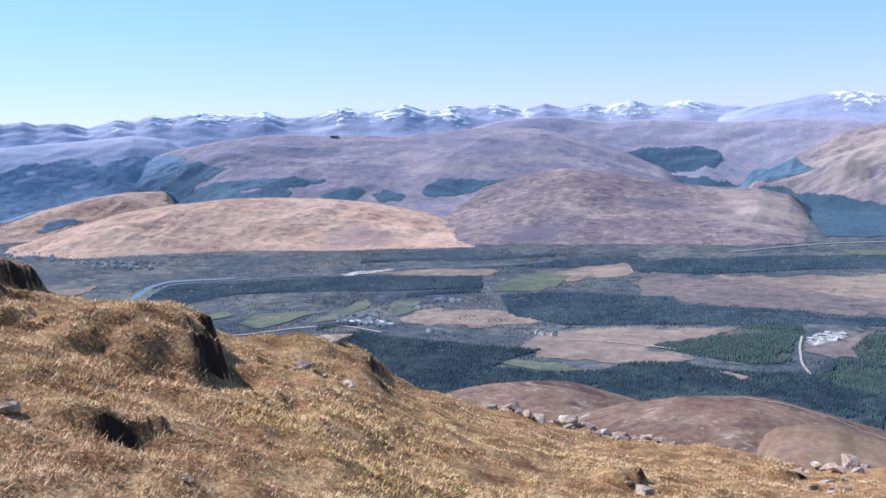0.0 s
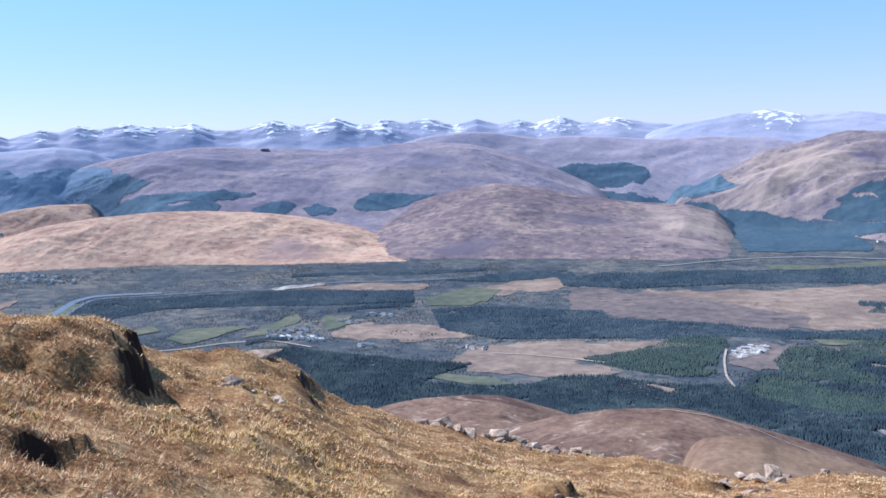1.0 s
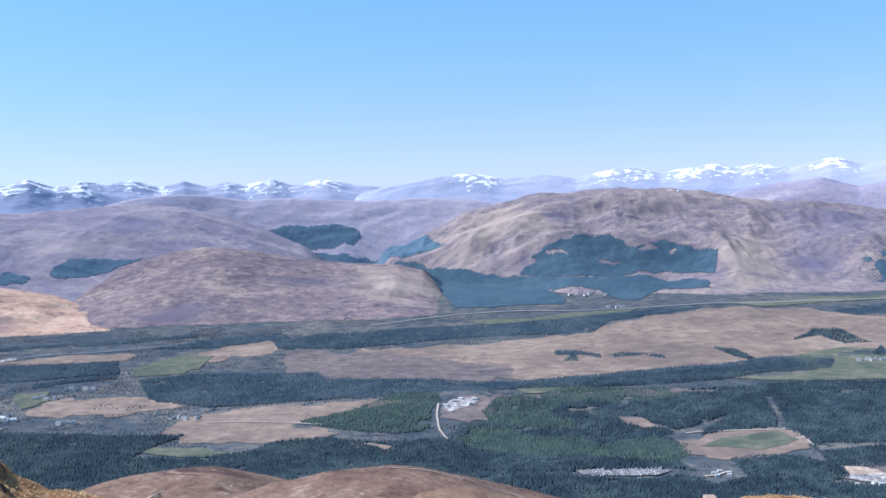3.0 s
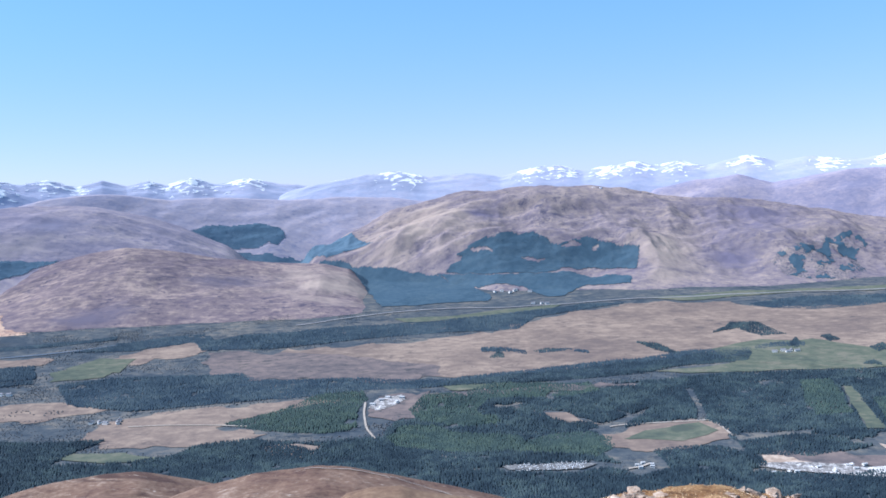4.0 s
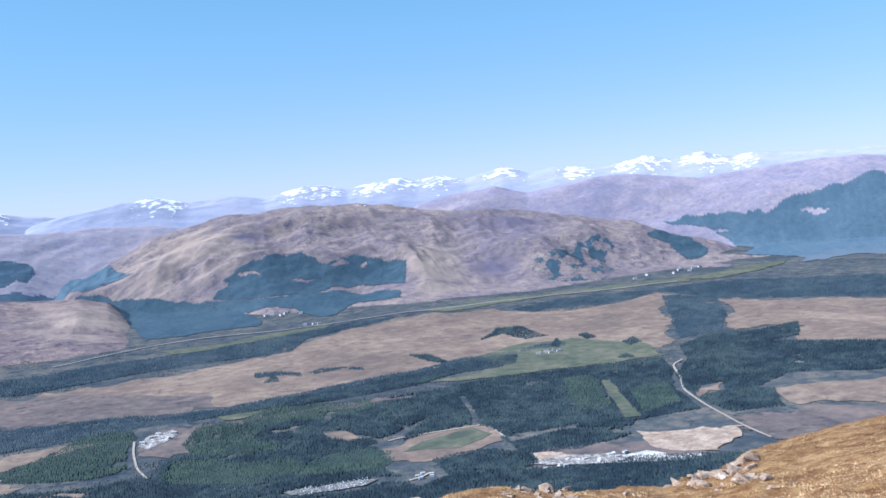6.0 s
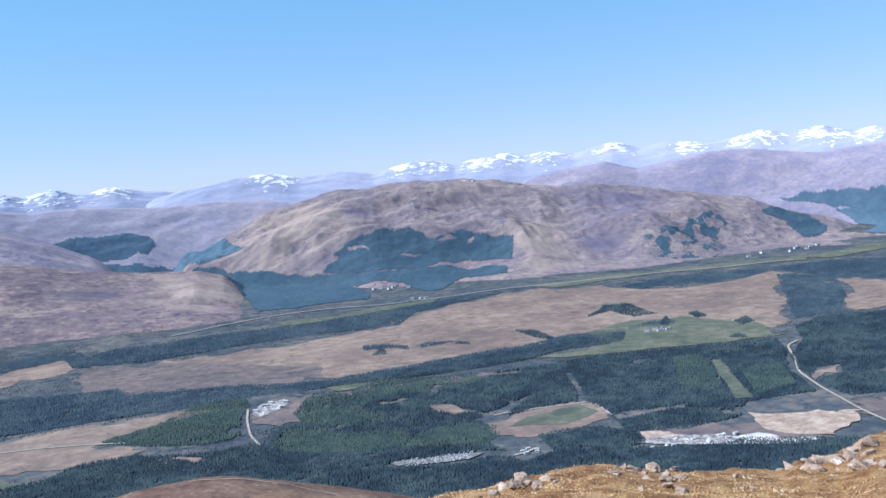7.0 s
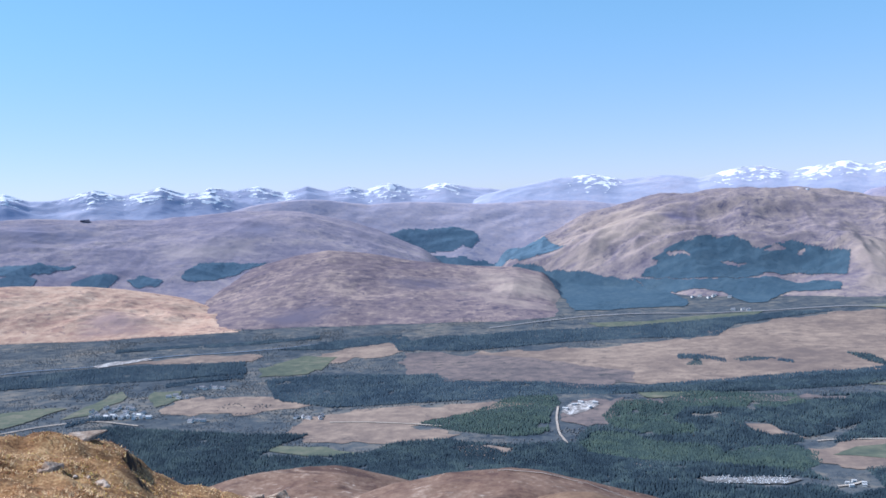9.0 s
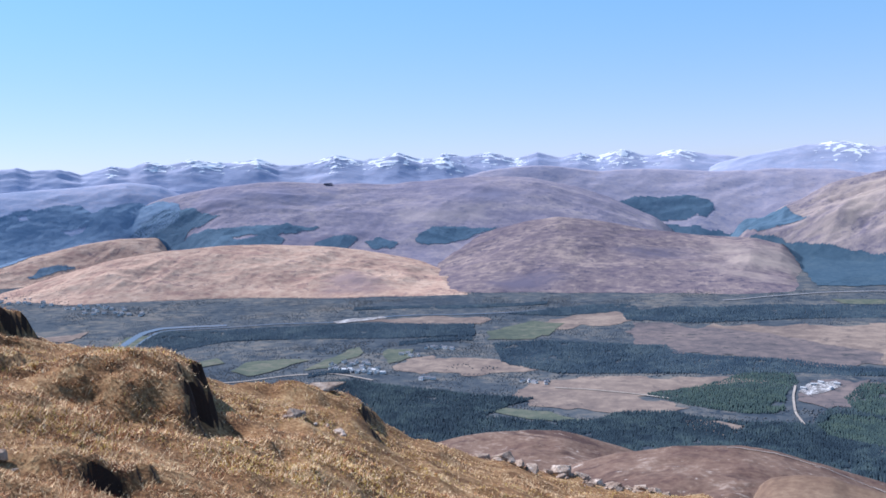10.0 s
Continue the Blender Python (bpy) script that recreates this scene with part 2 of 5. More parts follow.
MAT["gravel"] = surface("gravel", [(0.13, 0.12, 0.12), (0.24, 0.225, 0.22), (0.66, 0.64, 0.63)], 12, 3.5, bump=0.3, relief=1, spread=0.1)
MAT["sand"] = surface("sand", [(0.22, 0.16, 0.125), (0.42, 0.325, 0.26), (0.60, 0.50, 0.42)], 50, 9, bump=0.5, relief=2)
MAT["washed_gravel"] = surface("washed_gravel", [(0.26, 0.245, 0.23), (0.58, 0.56, 0.54), (0.74, 0.72, 0.70)], 14, 3, bump=0.3, relief=0.3, spread=0.1)
MAT["yard"] = surface("yard", [(0.09, 0.09, 0.095), (0.16, 0.158, 0.16), (0.34, 0.335, 0.33)], 14, 4, bump=0.3, relief=1, spread=0.14)
MAT["sand"] = over(MAT["sand"], (0.25, 0.165, 0.12), blot_mask(32, 0.51, 5.0))
MAT["track"] = surface("track", [(0.30, 0.25, 0.21), (0.46, 0.41, 0.36)], 30, 6, bump=0)
MAT["road"] = surface("road", [(0.20, 0.20, 0.21), (0.30, 0.30, 0.31)], 60, 8, bump=0)
MAT["river"] = surface("river", [(0.12, 0.16, 0.21), (0.17, 0.21, 0.26)], 80, 8, rough=0.22, bump=0.05, relief=0.2, spec=0.5)
MAT["spruce"] = surface("spruce", [(0.018, 0.032, 0.047), (0.030, 0.050, 0.066), (0.053, 0.080, 0.088)], 170, 30, bump=0, island=0.09, spread=0.09)
# farther glen woods: spruce colour made bluer, with haze painted in
MAT["glenwood_haze"] = surface("glenwood_haze", [(0.028, 0.049, 0.074), (0.041, 0.066, 0.091), (0.066, 0.094, 0.112)], 150, 30, bump=0, island=0.12, spread=0.11)
MAT["green"] = surface("green", [(0.029, 0.050, 0.056), (0.046, 0.074, 0.072), (0.072, 0.104, 0.083)], 110, 35, bump=0, island=0.14)
# far woods: base colours grow bluer and paler in steps to paint the haze
MAT["farwood_haze"] = surface("farwood_haze", [(0.042, 0.080, 0.118), (0.056, 0.098, 0.138), (0.078, 0.122, 0.158)], 120, 20, bump=0.2, relief=3, island=0.1)
MAT["midwood_haze"] = surface("midwood_haze", [(0.075, 0.13, 0.185), (0.095, 0.155, 0.215), (0.125, 0.185, 0.245)], 120, 20, bump=0.2, relief=3, island=0.1)
MAT["westwood_haze"] = surface("westwood_haze", [(0.15, 0.225, 0.325), (0.18, 0.26, 0.365), (0.225, 0.30, 0.40)], 120, 24, bump=0.2, relief=3, island=0.1)
MAT["birch"] = surface("birch", [(0.075, 0.088, 0.104), (0.11, 0.117, 0.125), (0.155, 0.148, 0.145)], 90, 20, bump=0, island=0.15)
MAT["render"] = surface("white_render", [(0.66, 0.65, 0.63), (0.80, 0.79, 0.77)], 3, 0.4, bump=0.05)
MAT["snow"] = surface("snow", [(0.85, 0.86, 0.9), (0.95, 0.95, 0.97)], 12, 2, bump=0.2, relief=0.5)
MAT["slate"] = surface("slate", [(0.16, 0.16, 0.18), (0.26, 0.26, 0.28)], 2, 0.3, bump=0.1)
MAT["sheet"] = surface("sheet_metal", [(0.34, 0.35, 0.37), (0.62, 0.62, 0.62)], 6, 1, rough=0.45, bump=0)
MAT["paint"] = surface("car_paint", [(0.42, 0.44, 0.48), (0.88, 0.88, 0.88)], 8, 2, rough=0.3, bump=0, spec=0.5)
MAT["dark_glass"] = surface("dark_glass", [(0.02, 0.025, 0.03), (0.04, 0.045, 0.05)], 2, 0.5, rough=0.1, bump=0, spec=0.5)

# ---- lie of the land: plain functions of the plan (x east, y ahead, metres) ----
EYE = 1.6
VALLEY = -550.0


def lattice(x, y, seed):
    """Smooth value noise in -1..1."""
    rng = np.random.RandomState(seed)
    table = rng.uniform(-1, 1, (256, 256))
    x0, y0 = np.floor(x).astype(int), np.floor(y).astype(int)
    u, v = x - x0, y - y0
    u, v = u * u * (3 - 2 * u), v * v * (3 - 2 * v)
    a, b = table[x0 % 256, y0 % 256], table[(x0 + 1) % 256, y0 % 256]
    c, d = table[x0 % 256, (y0 + 1) % 256], table[(x0 + 1) % 256, (y0 + 1) % 256]
    return (a * (1 - u) + b * u) * (1 - v) + (c * (1 - u) + d * u) * v


def fbm(x, y, size, seed, octaves=4, gain=0.5):
    total, amp, s = 0.0, 1.0, size
    for k in range(octaves):
        total = total + amp * lattice(x / s + 17.3 * k, y / s - 9.1 * k, seed + k)
        amp, s = amp * gain, s / 2.03
    return total


def ridged(x, y, size, seed, octaves=4):
    total, amp, s = 0.0, 1.0, size
    for k in range(octaves):
        total = total + amp * (1 - 2 * np.abs(lattice(x / s + 5.7 * k, y / s + 3.3 * k, seed + k)))
        amp, s = amp * 0.5, s / 2.03
    return total


def polar(x, y):
    return np.degrees(np.arctan2(x, y)), np.hypot(x, y)


def ground_z(x, y):
    """The own mountain's flank, the valley floor, and the land rising to the horizon."""
    d = np.hypot(x, y)
    # true distance on a level floor is drawn together beyond 1.8 km, so that the horizon stays within 5 km
    far = 1800 - 3400 * np.log(np.clip(1 - (d - 1800) / 3050, 0.004, 1))
    floor = np.where(d > 1800, VALLEY * d / np.maximum(far, 1), VALLEY)
    flank = -18 - 0.424 * (d - 40)
    z = np.where(d < 1290, np.maximum(flank, VALLEY), floor)
    return z + np.where(d > 1290, 3.2 * fbm(x, y, 230, 3, 2), 0.0)


def ease(v):
    v = np.clip(v, 0, 1)
    return v * v * (3 - 2 * v)


def far_of(d):
    """The land beyond 1.8 km is drawn together towards the eye; this is the full distance of a drawn one."""
    return np.where(d > 1800, 1800 - 3400 * np.log(np.clip(1 - (d - 1800) / 3050, 0.004, 1)), d)


def full_plan(x, y):
    """Plan position on the full-size land of a point on the drawn-together one."""
    d = np.maximum(np.hypot(x, y), 1e-6)
    k = far_of(d) / d
    return x * k, y * k


class Hill:
    """A hill or range: crest as (x, y, z) along its top, foot as plan distances in front of those points; rough and size are the height
    and spacing of its spurs and gullies at full size."""

    def __init__(self, crest, back, rough, size, seed, hollow=0.3, jag=0.0, taper=1.0):
        c = np.array(crest, float)
        az, d = polar(c[:, 0], c[:, 1])
        order = np.argsort(az)
        self.az, self.d, self.z, self.foot = az[order], d[order], c[order, 2], c[order, 3]
        self.back, self.rough, self.size, self.seed, self.hollow, self.jag, self.taper = back, rough, size, seed, hollow, jag, taper

    def line(self, values, az, wide=17):
        a = np.linspace(self.az[0], self.az[-1], 600)
        v = np.interp(a, self.az, values)
        k = np.hanning(wide)[1:-1]
        pad = len(k) // 2
        v = np.convolve(np.pad(v, pad, mode="edge"), k / k.sum(), mode="valid")
        return np.interp(az, a, v)

    def z_at(self, x, y):
        az, d = polar(x, y)
        D = far_of(d)
        X, Y = full_plan(x, y)
        dc, df = self.line(self.d, az), self.line(self.foot, az)
        df = df + 20 * fbm(az / 3.1, az * 0 + 0.4, 1.0, self.seed + 5, 2) * np.clip((dc - df) / 300, 0, 1) * (self.d.mean() > 2000)
        Dc, Df = far_of(dc), far_of(df)
        sharp, broad = self.line(self.z, az, 5 if self.jag else 11), self.line(self.z, az, 91)
        floor = EYE + (ground_z(np.sin(np.radians(az)) * df, np.cos(np.radians(az)) * df) - EYE) * Df / df
        u = np.clip((D - Df) / np.maximum(Dc - Df, 1), 0, 1)
        # summits and gaps of the crest die out down the slope
        zc = EYE + (broad + (sharp - broad) * ease(u * 1.5 - 0.5) - EYE) * Dc / dc
        w = np.clip((d - dc) / self.back, 0, 1)
        fall = w * w * (3 - 2 * w)
        shape = (1 - self.hollow) * u * (1.3 - 0.3 * u) + self.hollow * u * u * (3 - 2 * u)
        wx, wy = X + 0.3 * self.size * fbm(X, Y, self.size * 1.6, self.seed + 60, 2), Y + 0.3 * self.size * fbm(X, Y, self.size * 1.6, self.seed + 70, 2)
        n = 0.62 * ridged(wx, wy, self.size, self.seed, 5) + 0.5 * fbm(X, Y, self.size * 0.7, self.seed + 40, 5) - 0.25
        rise = np.clip(u * 3.0, 0, 1) * (1 - fall) * (0.22 + 0.78 * np.clip(3.2 * (1 - u), 0, 1) + 0.5 * np.clip(2 * w, 0, 1))
        zt = floor + (zc - floor) * shape + n * self.rough * rise
        if self.jag:
            zt = zt + self.jag * ridged(X, Y, 330, self.seed + 80, 4) * np.clip(u * 2 - 1, 0, 1)
        front = EYE + (zt - EYE) * d / D
        here = ground_z(x, y)
        z = front + (here - 15 - front) * fall
        z = np.where(d < df, here - 6, z)
        edge = np.clip(np.minimum(az - self.az[0], self.az[-1] - az) / self.taper, 0, 1)
        return here - 15 + (z - here + 15) * edge * (2 - edge)


HILLS = {}
HILLS['snow_left'] = Hill([(-3436, 2997, 74, 4180), (-3294, 3153, 76, 4180), (-3250, 3199, 64, 4180), (-3195, 3254, 76, 4180), (-3156, 3291, 55, 4180), (-3073, 3369, 65, 4180), (-3006, 3429, 38, 4180), (-2915, 3506, 73, 4180), (-2852, 3558, 60, 4180), (-2794, 3604, 85, 4180), (-2727, 3654, 69, 4180), (-2637, 3720, 91, 4180), (-2526, 3796, 68, 4180), (-2394, 3881, 91, 4180), (-2313, 3930, 57, 4180), (-2214, 3987, 53, 4180), (-2087, 4054, 89, 4180), (-1973, 4111, 59, 4180), (-1825, 4179, 94, 4180), (-1735, 4217, 59, 4180), (-1626, 4260, 65, 4180), (-1542, 4292, 31, 4180), (-1371, 4349, -28, 4180)], 160, 18, 900, 11, 0.2, 11, 1.0)
HILLS['snow_mid'] = Hill([(-1827, 4331, 33, 4380), (-1738, 4367, 72, 4380), (-1687, 4387, 94, 4380), (-1588, 4424, 69, 4380), (-1473, 4463, 83, 4380), (-1359, 4499, 55, 4380), (-1257, 4529, 77, 4380), (-1155, 4556, 52, 4380), (-1065, 4578, 69, 4380), (-988, 4595, 48, 4380), (-873, 4618, 85, 4380), (-772, 4636, 49, 4380), (-696, 4648, 54, 4380), (-608, 4660, 74, 4380), (-484, 4675, 43, 4380), (-324, 4689, 18, 4380), (-156, 4697, -6, 4380), (-359, 4686, 28, 4380), (-150, 4698, 23, 4380), (63, 4700, 4, 4380), (277, 4692, -17, 4380), (599, 4662, -60, 4380)], 140, 18, 900, 21, 0.2, 10, 2)
HILLS['snow_right'] = Hill([(-708, 4586, -26, 4330), (-457, 4617, 1, 4330), (-251, 4633, 38, 4330), (-94, 4639, 66, 4330), (104, 4639, 77, 4330), (222, 4635, 53, 4330), (435, 4620, 62, 4330), (567, 4605, 42, 4330), (726, 4583, 78, 4330), (844, 4563, 81, 4330), (947, 4542, 51, 4330), (1025, 4525, 63, 4330), (1166, 4491, 90, 4330), (1266, 4464, 67, 4330), (1366, 4434, 85, 4330), (1488, 4395, 60, 4330), (1566, 4368, 79, 4330), (1654, 4335, 96, 4330), (1762, 4292, 68, 4330), (1883, 4241, 88, 4330), (2022, 4176, 68, 4330), (2159, 4107, 76, 4330), (2249, 4059, 103, 4330), (2355, 3998, 77, 4330), (2480, 3921, 94, 4330), (2579, 3857, 64, 4330), (2676, 3790, 78, 4330), (2769, 3723, 63, 4330), (2944, 3586, 57, 4330), (3136, 3420, 57, 4330), (3253, 3309, 28, 4330), (3388, 3171, 32, 4330)], 160, 18, 1000, 31, 0.2, 10, 4)
HILLS['far_moor'] = Hill([(-1750, 4146, -90, 4280), (-1600, 4206, -45, 4280), (-1449, 4260, -5, 4280), (-1310, 4305, 16, 4280), (-1178, 4343, 19, 4280), (-927, 4403, -17, 4280), (-673, 4449, -15, 4280), (-421, 4480, -38, 4280), (-196, 4496, -29, 4280), (49, 4500, -39, 4280), (161, 4497, -60, 4280), (470, 4475, -81, 4280)], 150, 34, 1100, 41, 0.2, 6, 3)
HILLS['right_far'] = Hill([(1082, 4347, -78, 4280), (1209, 4314, -45, 4280), (1385, 4260, -5, 4280), (1556, 4201, 14, 4280), (1695, 4147, -28, 4280), (1836, 4087, 0, 4280), (1972, 4023, 18, 4280), (2125, 3944, 22, 4280), (2249, 3874, 0, 4280), (2370, 3802, -16, 4280), (2487, 3726, -1, 4280), (2636, 3622, 17, 4280), (2789, 3506, 27, 4280), (2906, 3410, 27, 4280), (3084, 3249, -6, 4280), (3270, 3062, -4, 4280)], 150, 50, 1200, 51, 0.3, 4, 2)
HILLS['left_blue'] = Hill([(-3170, 2935, -45, 3950), (-3084, 3025, -29, 3950), (-2994, 3114, -21, 3950), (-2851, 3246, -13, 3950), (-2714, 3361, 1, 3950), (-2607, 3445, -18, 3950), (-2535, 3498, -60, 3950), (-2364, 3616, -136, 3950)], 150, 26, 1000, 61, 0.3, 0, 1.0)
HILLS['moor_ridge'] = Hill([(-3121, 2855, -329, 4090), (-2948, 3033, -240, 4080), (-2805, 3166, -175, 4060), (-2667, 3284, -120, 4020), (-2556, 3370, -78, 3960), (-2463, 3439, -52, 3880), (-2348, 3518, -30, 3720), (-2149, 3643, -16, 3720), (-1941, 3758, -32, 3720), (-1724, 3863, -41, 3720), (-1545, 3938, -29, 3720), (-1386, 3997, -21, 3720), (-1156, 4069, -35, 3720), (-949, 4122, -85, 3720), (-835, 4147, -127, 3720), (-697, 4172, -198, 3720), (-515, 4199, -269, 3720)], 170, 22, 800, 71, 0.3, 4, 2.2)
HILLS['right_big'] = Hill([(-359, 4235, -248, 4080), (-216, 4245, -236, 4040), (-94, 4249, -172, 3980), (29, 4250, -97, 3920), (201, 4245, -48, 3860), (360, 4235, -18, 3790), (493, 4221, -31, 3695), (639, 4202, -22, 3692), (783, 4177, -21, 3688), (926, 4148, -20, 3684), (1043, 4120, -30, 3681), (1158, 4089, -64, 3684), (1361, 4026, -90, 3702), (1578, 3946, -111, 3721), (1745, 3875, -133, 3788), (2005, 3747, -180, 3894), (2142, 3671, -243, 3952), (2292, 3579, -287, 3957), (2399, 3508, -345, 3957), (2519, 3423, -401, 3957)], 200, 88, 900, 81, 0.3, 13, 1.0)
HILLS['brown'] = Hill([(-1725, 3526, -396, 3560), (-1621, 3574, -373, 3540), (-1527, 3616, -343, 3520), (-1444, 3650, -315, 3500), (-1345, 3687, -278, 3460), (-1215, 3732, -233, 3431), (-1107, 3766, -207, 3415), (-978, 3801, -191, 3404), (-849, 3832, -204, 3400), (-656, 3870, -243, 3396), (-444, 3900, -272, 3392), (-237, 3918, -291, 3398), (-136, 3923, -316, 3422), (-55, 3925, -374, 3442), (-19, 3925, -438, 3454), (-2, 3925, -483, 3464)], 200, 16, 520, 91, 0.1, 0, 0.4)
HILLS['gold'] = Hill([(-2735, 2638, -392, 3680), (-2668, 2706, -367, 3680), (-2555, 2813, -322, 3583), (-2449, 2905, -285, 3561), (-2291, 3032, -260, 3543), (-2121, 3153, -250, 3524), (-1979, 3244, -252, 3495), (-1831, 3330, -263, 3466), (-1658, 3419, -287, 3446), (-1520, 3483, -322, 3436), (-1359, 3549, -368, 3424), (-1215, 3601, -400, 3414), (-1091, 3640, -475, 3406)], 150, 12, 260, 101, 0.2, 0, 0.3)
HILLS['left_knoll'] = Hill([(-2987, 2735, -302, 3900), (-2907, 2820, -294, 3900), (-2793, 2933, -266, 3900), (-2686, 3031, -236, 3900), (-2573, 3128, -218, 3900), (-2455, 3221, -222, 3900), (-2419, 3248, -256, 3900)], 120, 12, 450, 111, 0.3, 0, 0.3)
HILLS['shoulder_a'] = Hill([(-352, 828, -263, 620), (-347, 830, -253, 620), (-327, 838, -248, 620), (-292, 851, -243, 620), (-252, 864, -240, 620), (-226, 871, -242, 620), (-196, 878, -250, 620), (-166, 885, -259, 620), (-126, 891, -273, 620), (-96, 895, -285, 620)], 150, 6, 90, 121, 0.1, 0, 0.6)
HILLS['shoulder_b'] = Hill([(-209, 731, -243, 480), (-179, 739, -231, 480), (-148, 745, -222, 480), (-106, 753, -216, 480), (-60, 758, -213, 480), (-32, 759, -216, 480), (3, 760, -224, 480), (47, 759, -236, 480), (100, 753, -250, 480), (135, 748, -262, 480)], 150, 6, 80, 131, 0.1, 0, 0.6)
HILLS['shoulder_c'] = Hill([(-50, 558, -194, 420), (-40, 559, -185, 420), (-26, 559, -174, 420), (-11, 560, -171, 420), (6, 560, -171, 420), (15, 560, -174, 420), (48, 558, -181, 420), (87, 553, -189, 420), (112, 549, -197, 420)], 100, 2, 60, 141, 0.1, 0, 2.0)


# ---------------------------------------------------------------- mesh helpers
def mesh_object(name, verts, faces, material, smooth=False, parent=None):
    """One mesh from arrays: verts (n, 3), faces (m, 3 or 4)."""
    verts, faces = np.asarray(verts, np.float32), np.asarray(faces, np.int32)
    me = bpy.data.meshes.new(name)
    me.vertices.add(len(verts))
    me.vertices.foreach_set("co", verts.ravel())
    k = faces.shape[1]
    me.loops.add(faces.size)
    me.loops.foreach_set("vertex_index", faces.ravel())
    me.polygons.add(len(faces))
    me.polygons.foreach_set("loop_start", np.arange(0, faces.size, k, dtype=np.int32))
    me.polygons.foreach_set("use_smooth", np.full(len(faces), smooth))
    me.update(calc_edges=True)
    me.materials.append(material)
    ob = new(name, me)
    ob.parent = parent
    return ob


def full_uv(ob):
    """Texture coordinates: the full-size plan, in kilometres."""
    me = ob.data
    co = np.empty(len(me.vertices) * 3, np.float32)
    me.vertices.foreach_get("co", co)
    co = co.reshape(-1, 3).astype(float)
    X, Y = full_plan(co[:, 0], co[:, 1])
    index = np.empty(len(me.loops), np.int32)
    me.loops.foreach_get("vertex_index", index)
    layer = me.uv_layers.new(name="plan")
    layer.data.foreach_set("uv", (np.stack([X, Y], -1)[index] / 1000).astype(np.float32).ravel())
    return ob


def grid_faces(rows, cols):
    i = np.arange(rows - 1)[:, None] * cols + np.arange(cols - 1)[None]
    return np.stack([i, i + 1, i + cols + 1, i + cols], -1).reshape(-1, 4)


def part(name, bm, material, parent, label=""):
    me = bpy.data.meshes.new(name)
    bm.to_mesh(me)
    bm.free()
    me.materials.append(material)
    ob = new(name, me)
    ob.parent = parent
    return tagged(ob, label)


def land(x, y, shoulders=True):
    """Height of the land, the hills included."""
    z = ground_z(x, y)
    for key, h in HILLS.items():
        if shoulders or not key.startswith("shoulder"):
            z = np.maximum(z, h.z_at(x, y))
    return z


# ---------------------------------------------------------------- ground sheet
az = np.radians(np.concatenate([np.arange(-60, 60, 0.4), np.arange(60, 300.1, 3.0)]))
dist = np.concatenate([np.linspace(24, 1290, 30), np.linspace(1300, 4985, 190)])
A, D = np.meshgrid(az, dist, indexing="ij")
gx, gy = np.sin(A) * D, np.cos(A) * D
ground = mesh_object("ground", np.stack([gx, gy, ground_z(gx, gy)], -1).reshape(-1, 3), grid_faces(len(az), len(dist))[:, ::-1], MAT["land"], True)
tagged(full_uv(ground), "wide glen floor of rough grass, scrub and bog below the mountain", "ground", kind="structure")


# ---------------------------------------------------------------- hills
def hill(key, material, name, label, step=6.0):
    h = HILLS[key]
    d0 = max(min(h.foot.min() - 25, 4950), 30)
    d1 = min(h.d.max() + h.back, 4970)
    n_az = int(np.clip((h.az[-1] - h.az[0]) * math.pi / 180 * h.d.mean() / step, 30, 640))
    n_d = int(np.clip((d1 - d0) / step * 1.3, 16, 190))
    a, d = np.meshgrid(np.linspace(h.az[0], h.az[-1], n_az), np.linspace(d0, d1, n_d), indexing="ij")
    x, y = np.sin(np.radians(a)) * d, np.cos(np.radians(a)) * d
    z = h.z_at(x, y)
    ob = mesh_object(name, np.stack([x, y, z], -1).reshape(-1, 3), grid_faces(n_az, n_d)[:, ::-1], MAT[material], True)
    return tagged(full_uv(ob), label, "mountain" if name.startswith("mountain") else "hill")


RANGES = {}
RANGES["snow_left"] = hill("snow_left", "range", "mountain_range", "jagged mountain range, coloured blue-grey for haze, with streaks of spring snow", 7)
RANGES["snow_mid"] = hill("snow_mid", "range", "mountain_range", "distant mountain range with haze in its base colour and small snow patches", 7)
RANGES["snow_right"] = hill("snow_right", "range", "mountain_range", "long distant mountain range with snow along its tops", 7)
hill("far_moor", "far", "hill", "moorland hills below the snowy range, coloured pale lilac for haze", 8)
hill("right_far", "rightfar_haze", "hill", "rolling brown hills above the loch, paled in colour for haze", 9)
hill("left_blue", "blue", "hill", "wooded hill at the glen's end, coloured bluish for haze", 7)
hill("moor_ridge", "ridge", "hill", "broad heather moor ridge, purple-brown with haze in its colour", 6)
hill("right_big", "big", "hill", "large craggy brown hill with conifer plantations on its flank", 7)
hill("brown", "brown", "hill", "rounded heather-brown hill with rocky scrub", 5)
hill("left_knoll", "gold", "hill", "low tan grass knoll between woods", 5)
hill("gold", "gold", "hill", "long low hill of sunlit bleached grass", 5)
hill("shoulder_a", "shoulder", "hill", "heath-covered lower shoulder of the mountain", 3.5)
hill("shoulder_c", "knoll", "hill", "pale tan grass knoll below the slope", 3)
hill("shoulder_b", "shoulder", "hill", "rounded brown shoulder with pale grass streaks", 3)


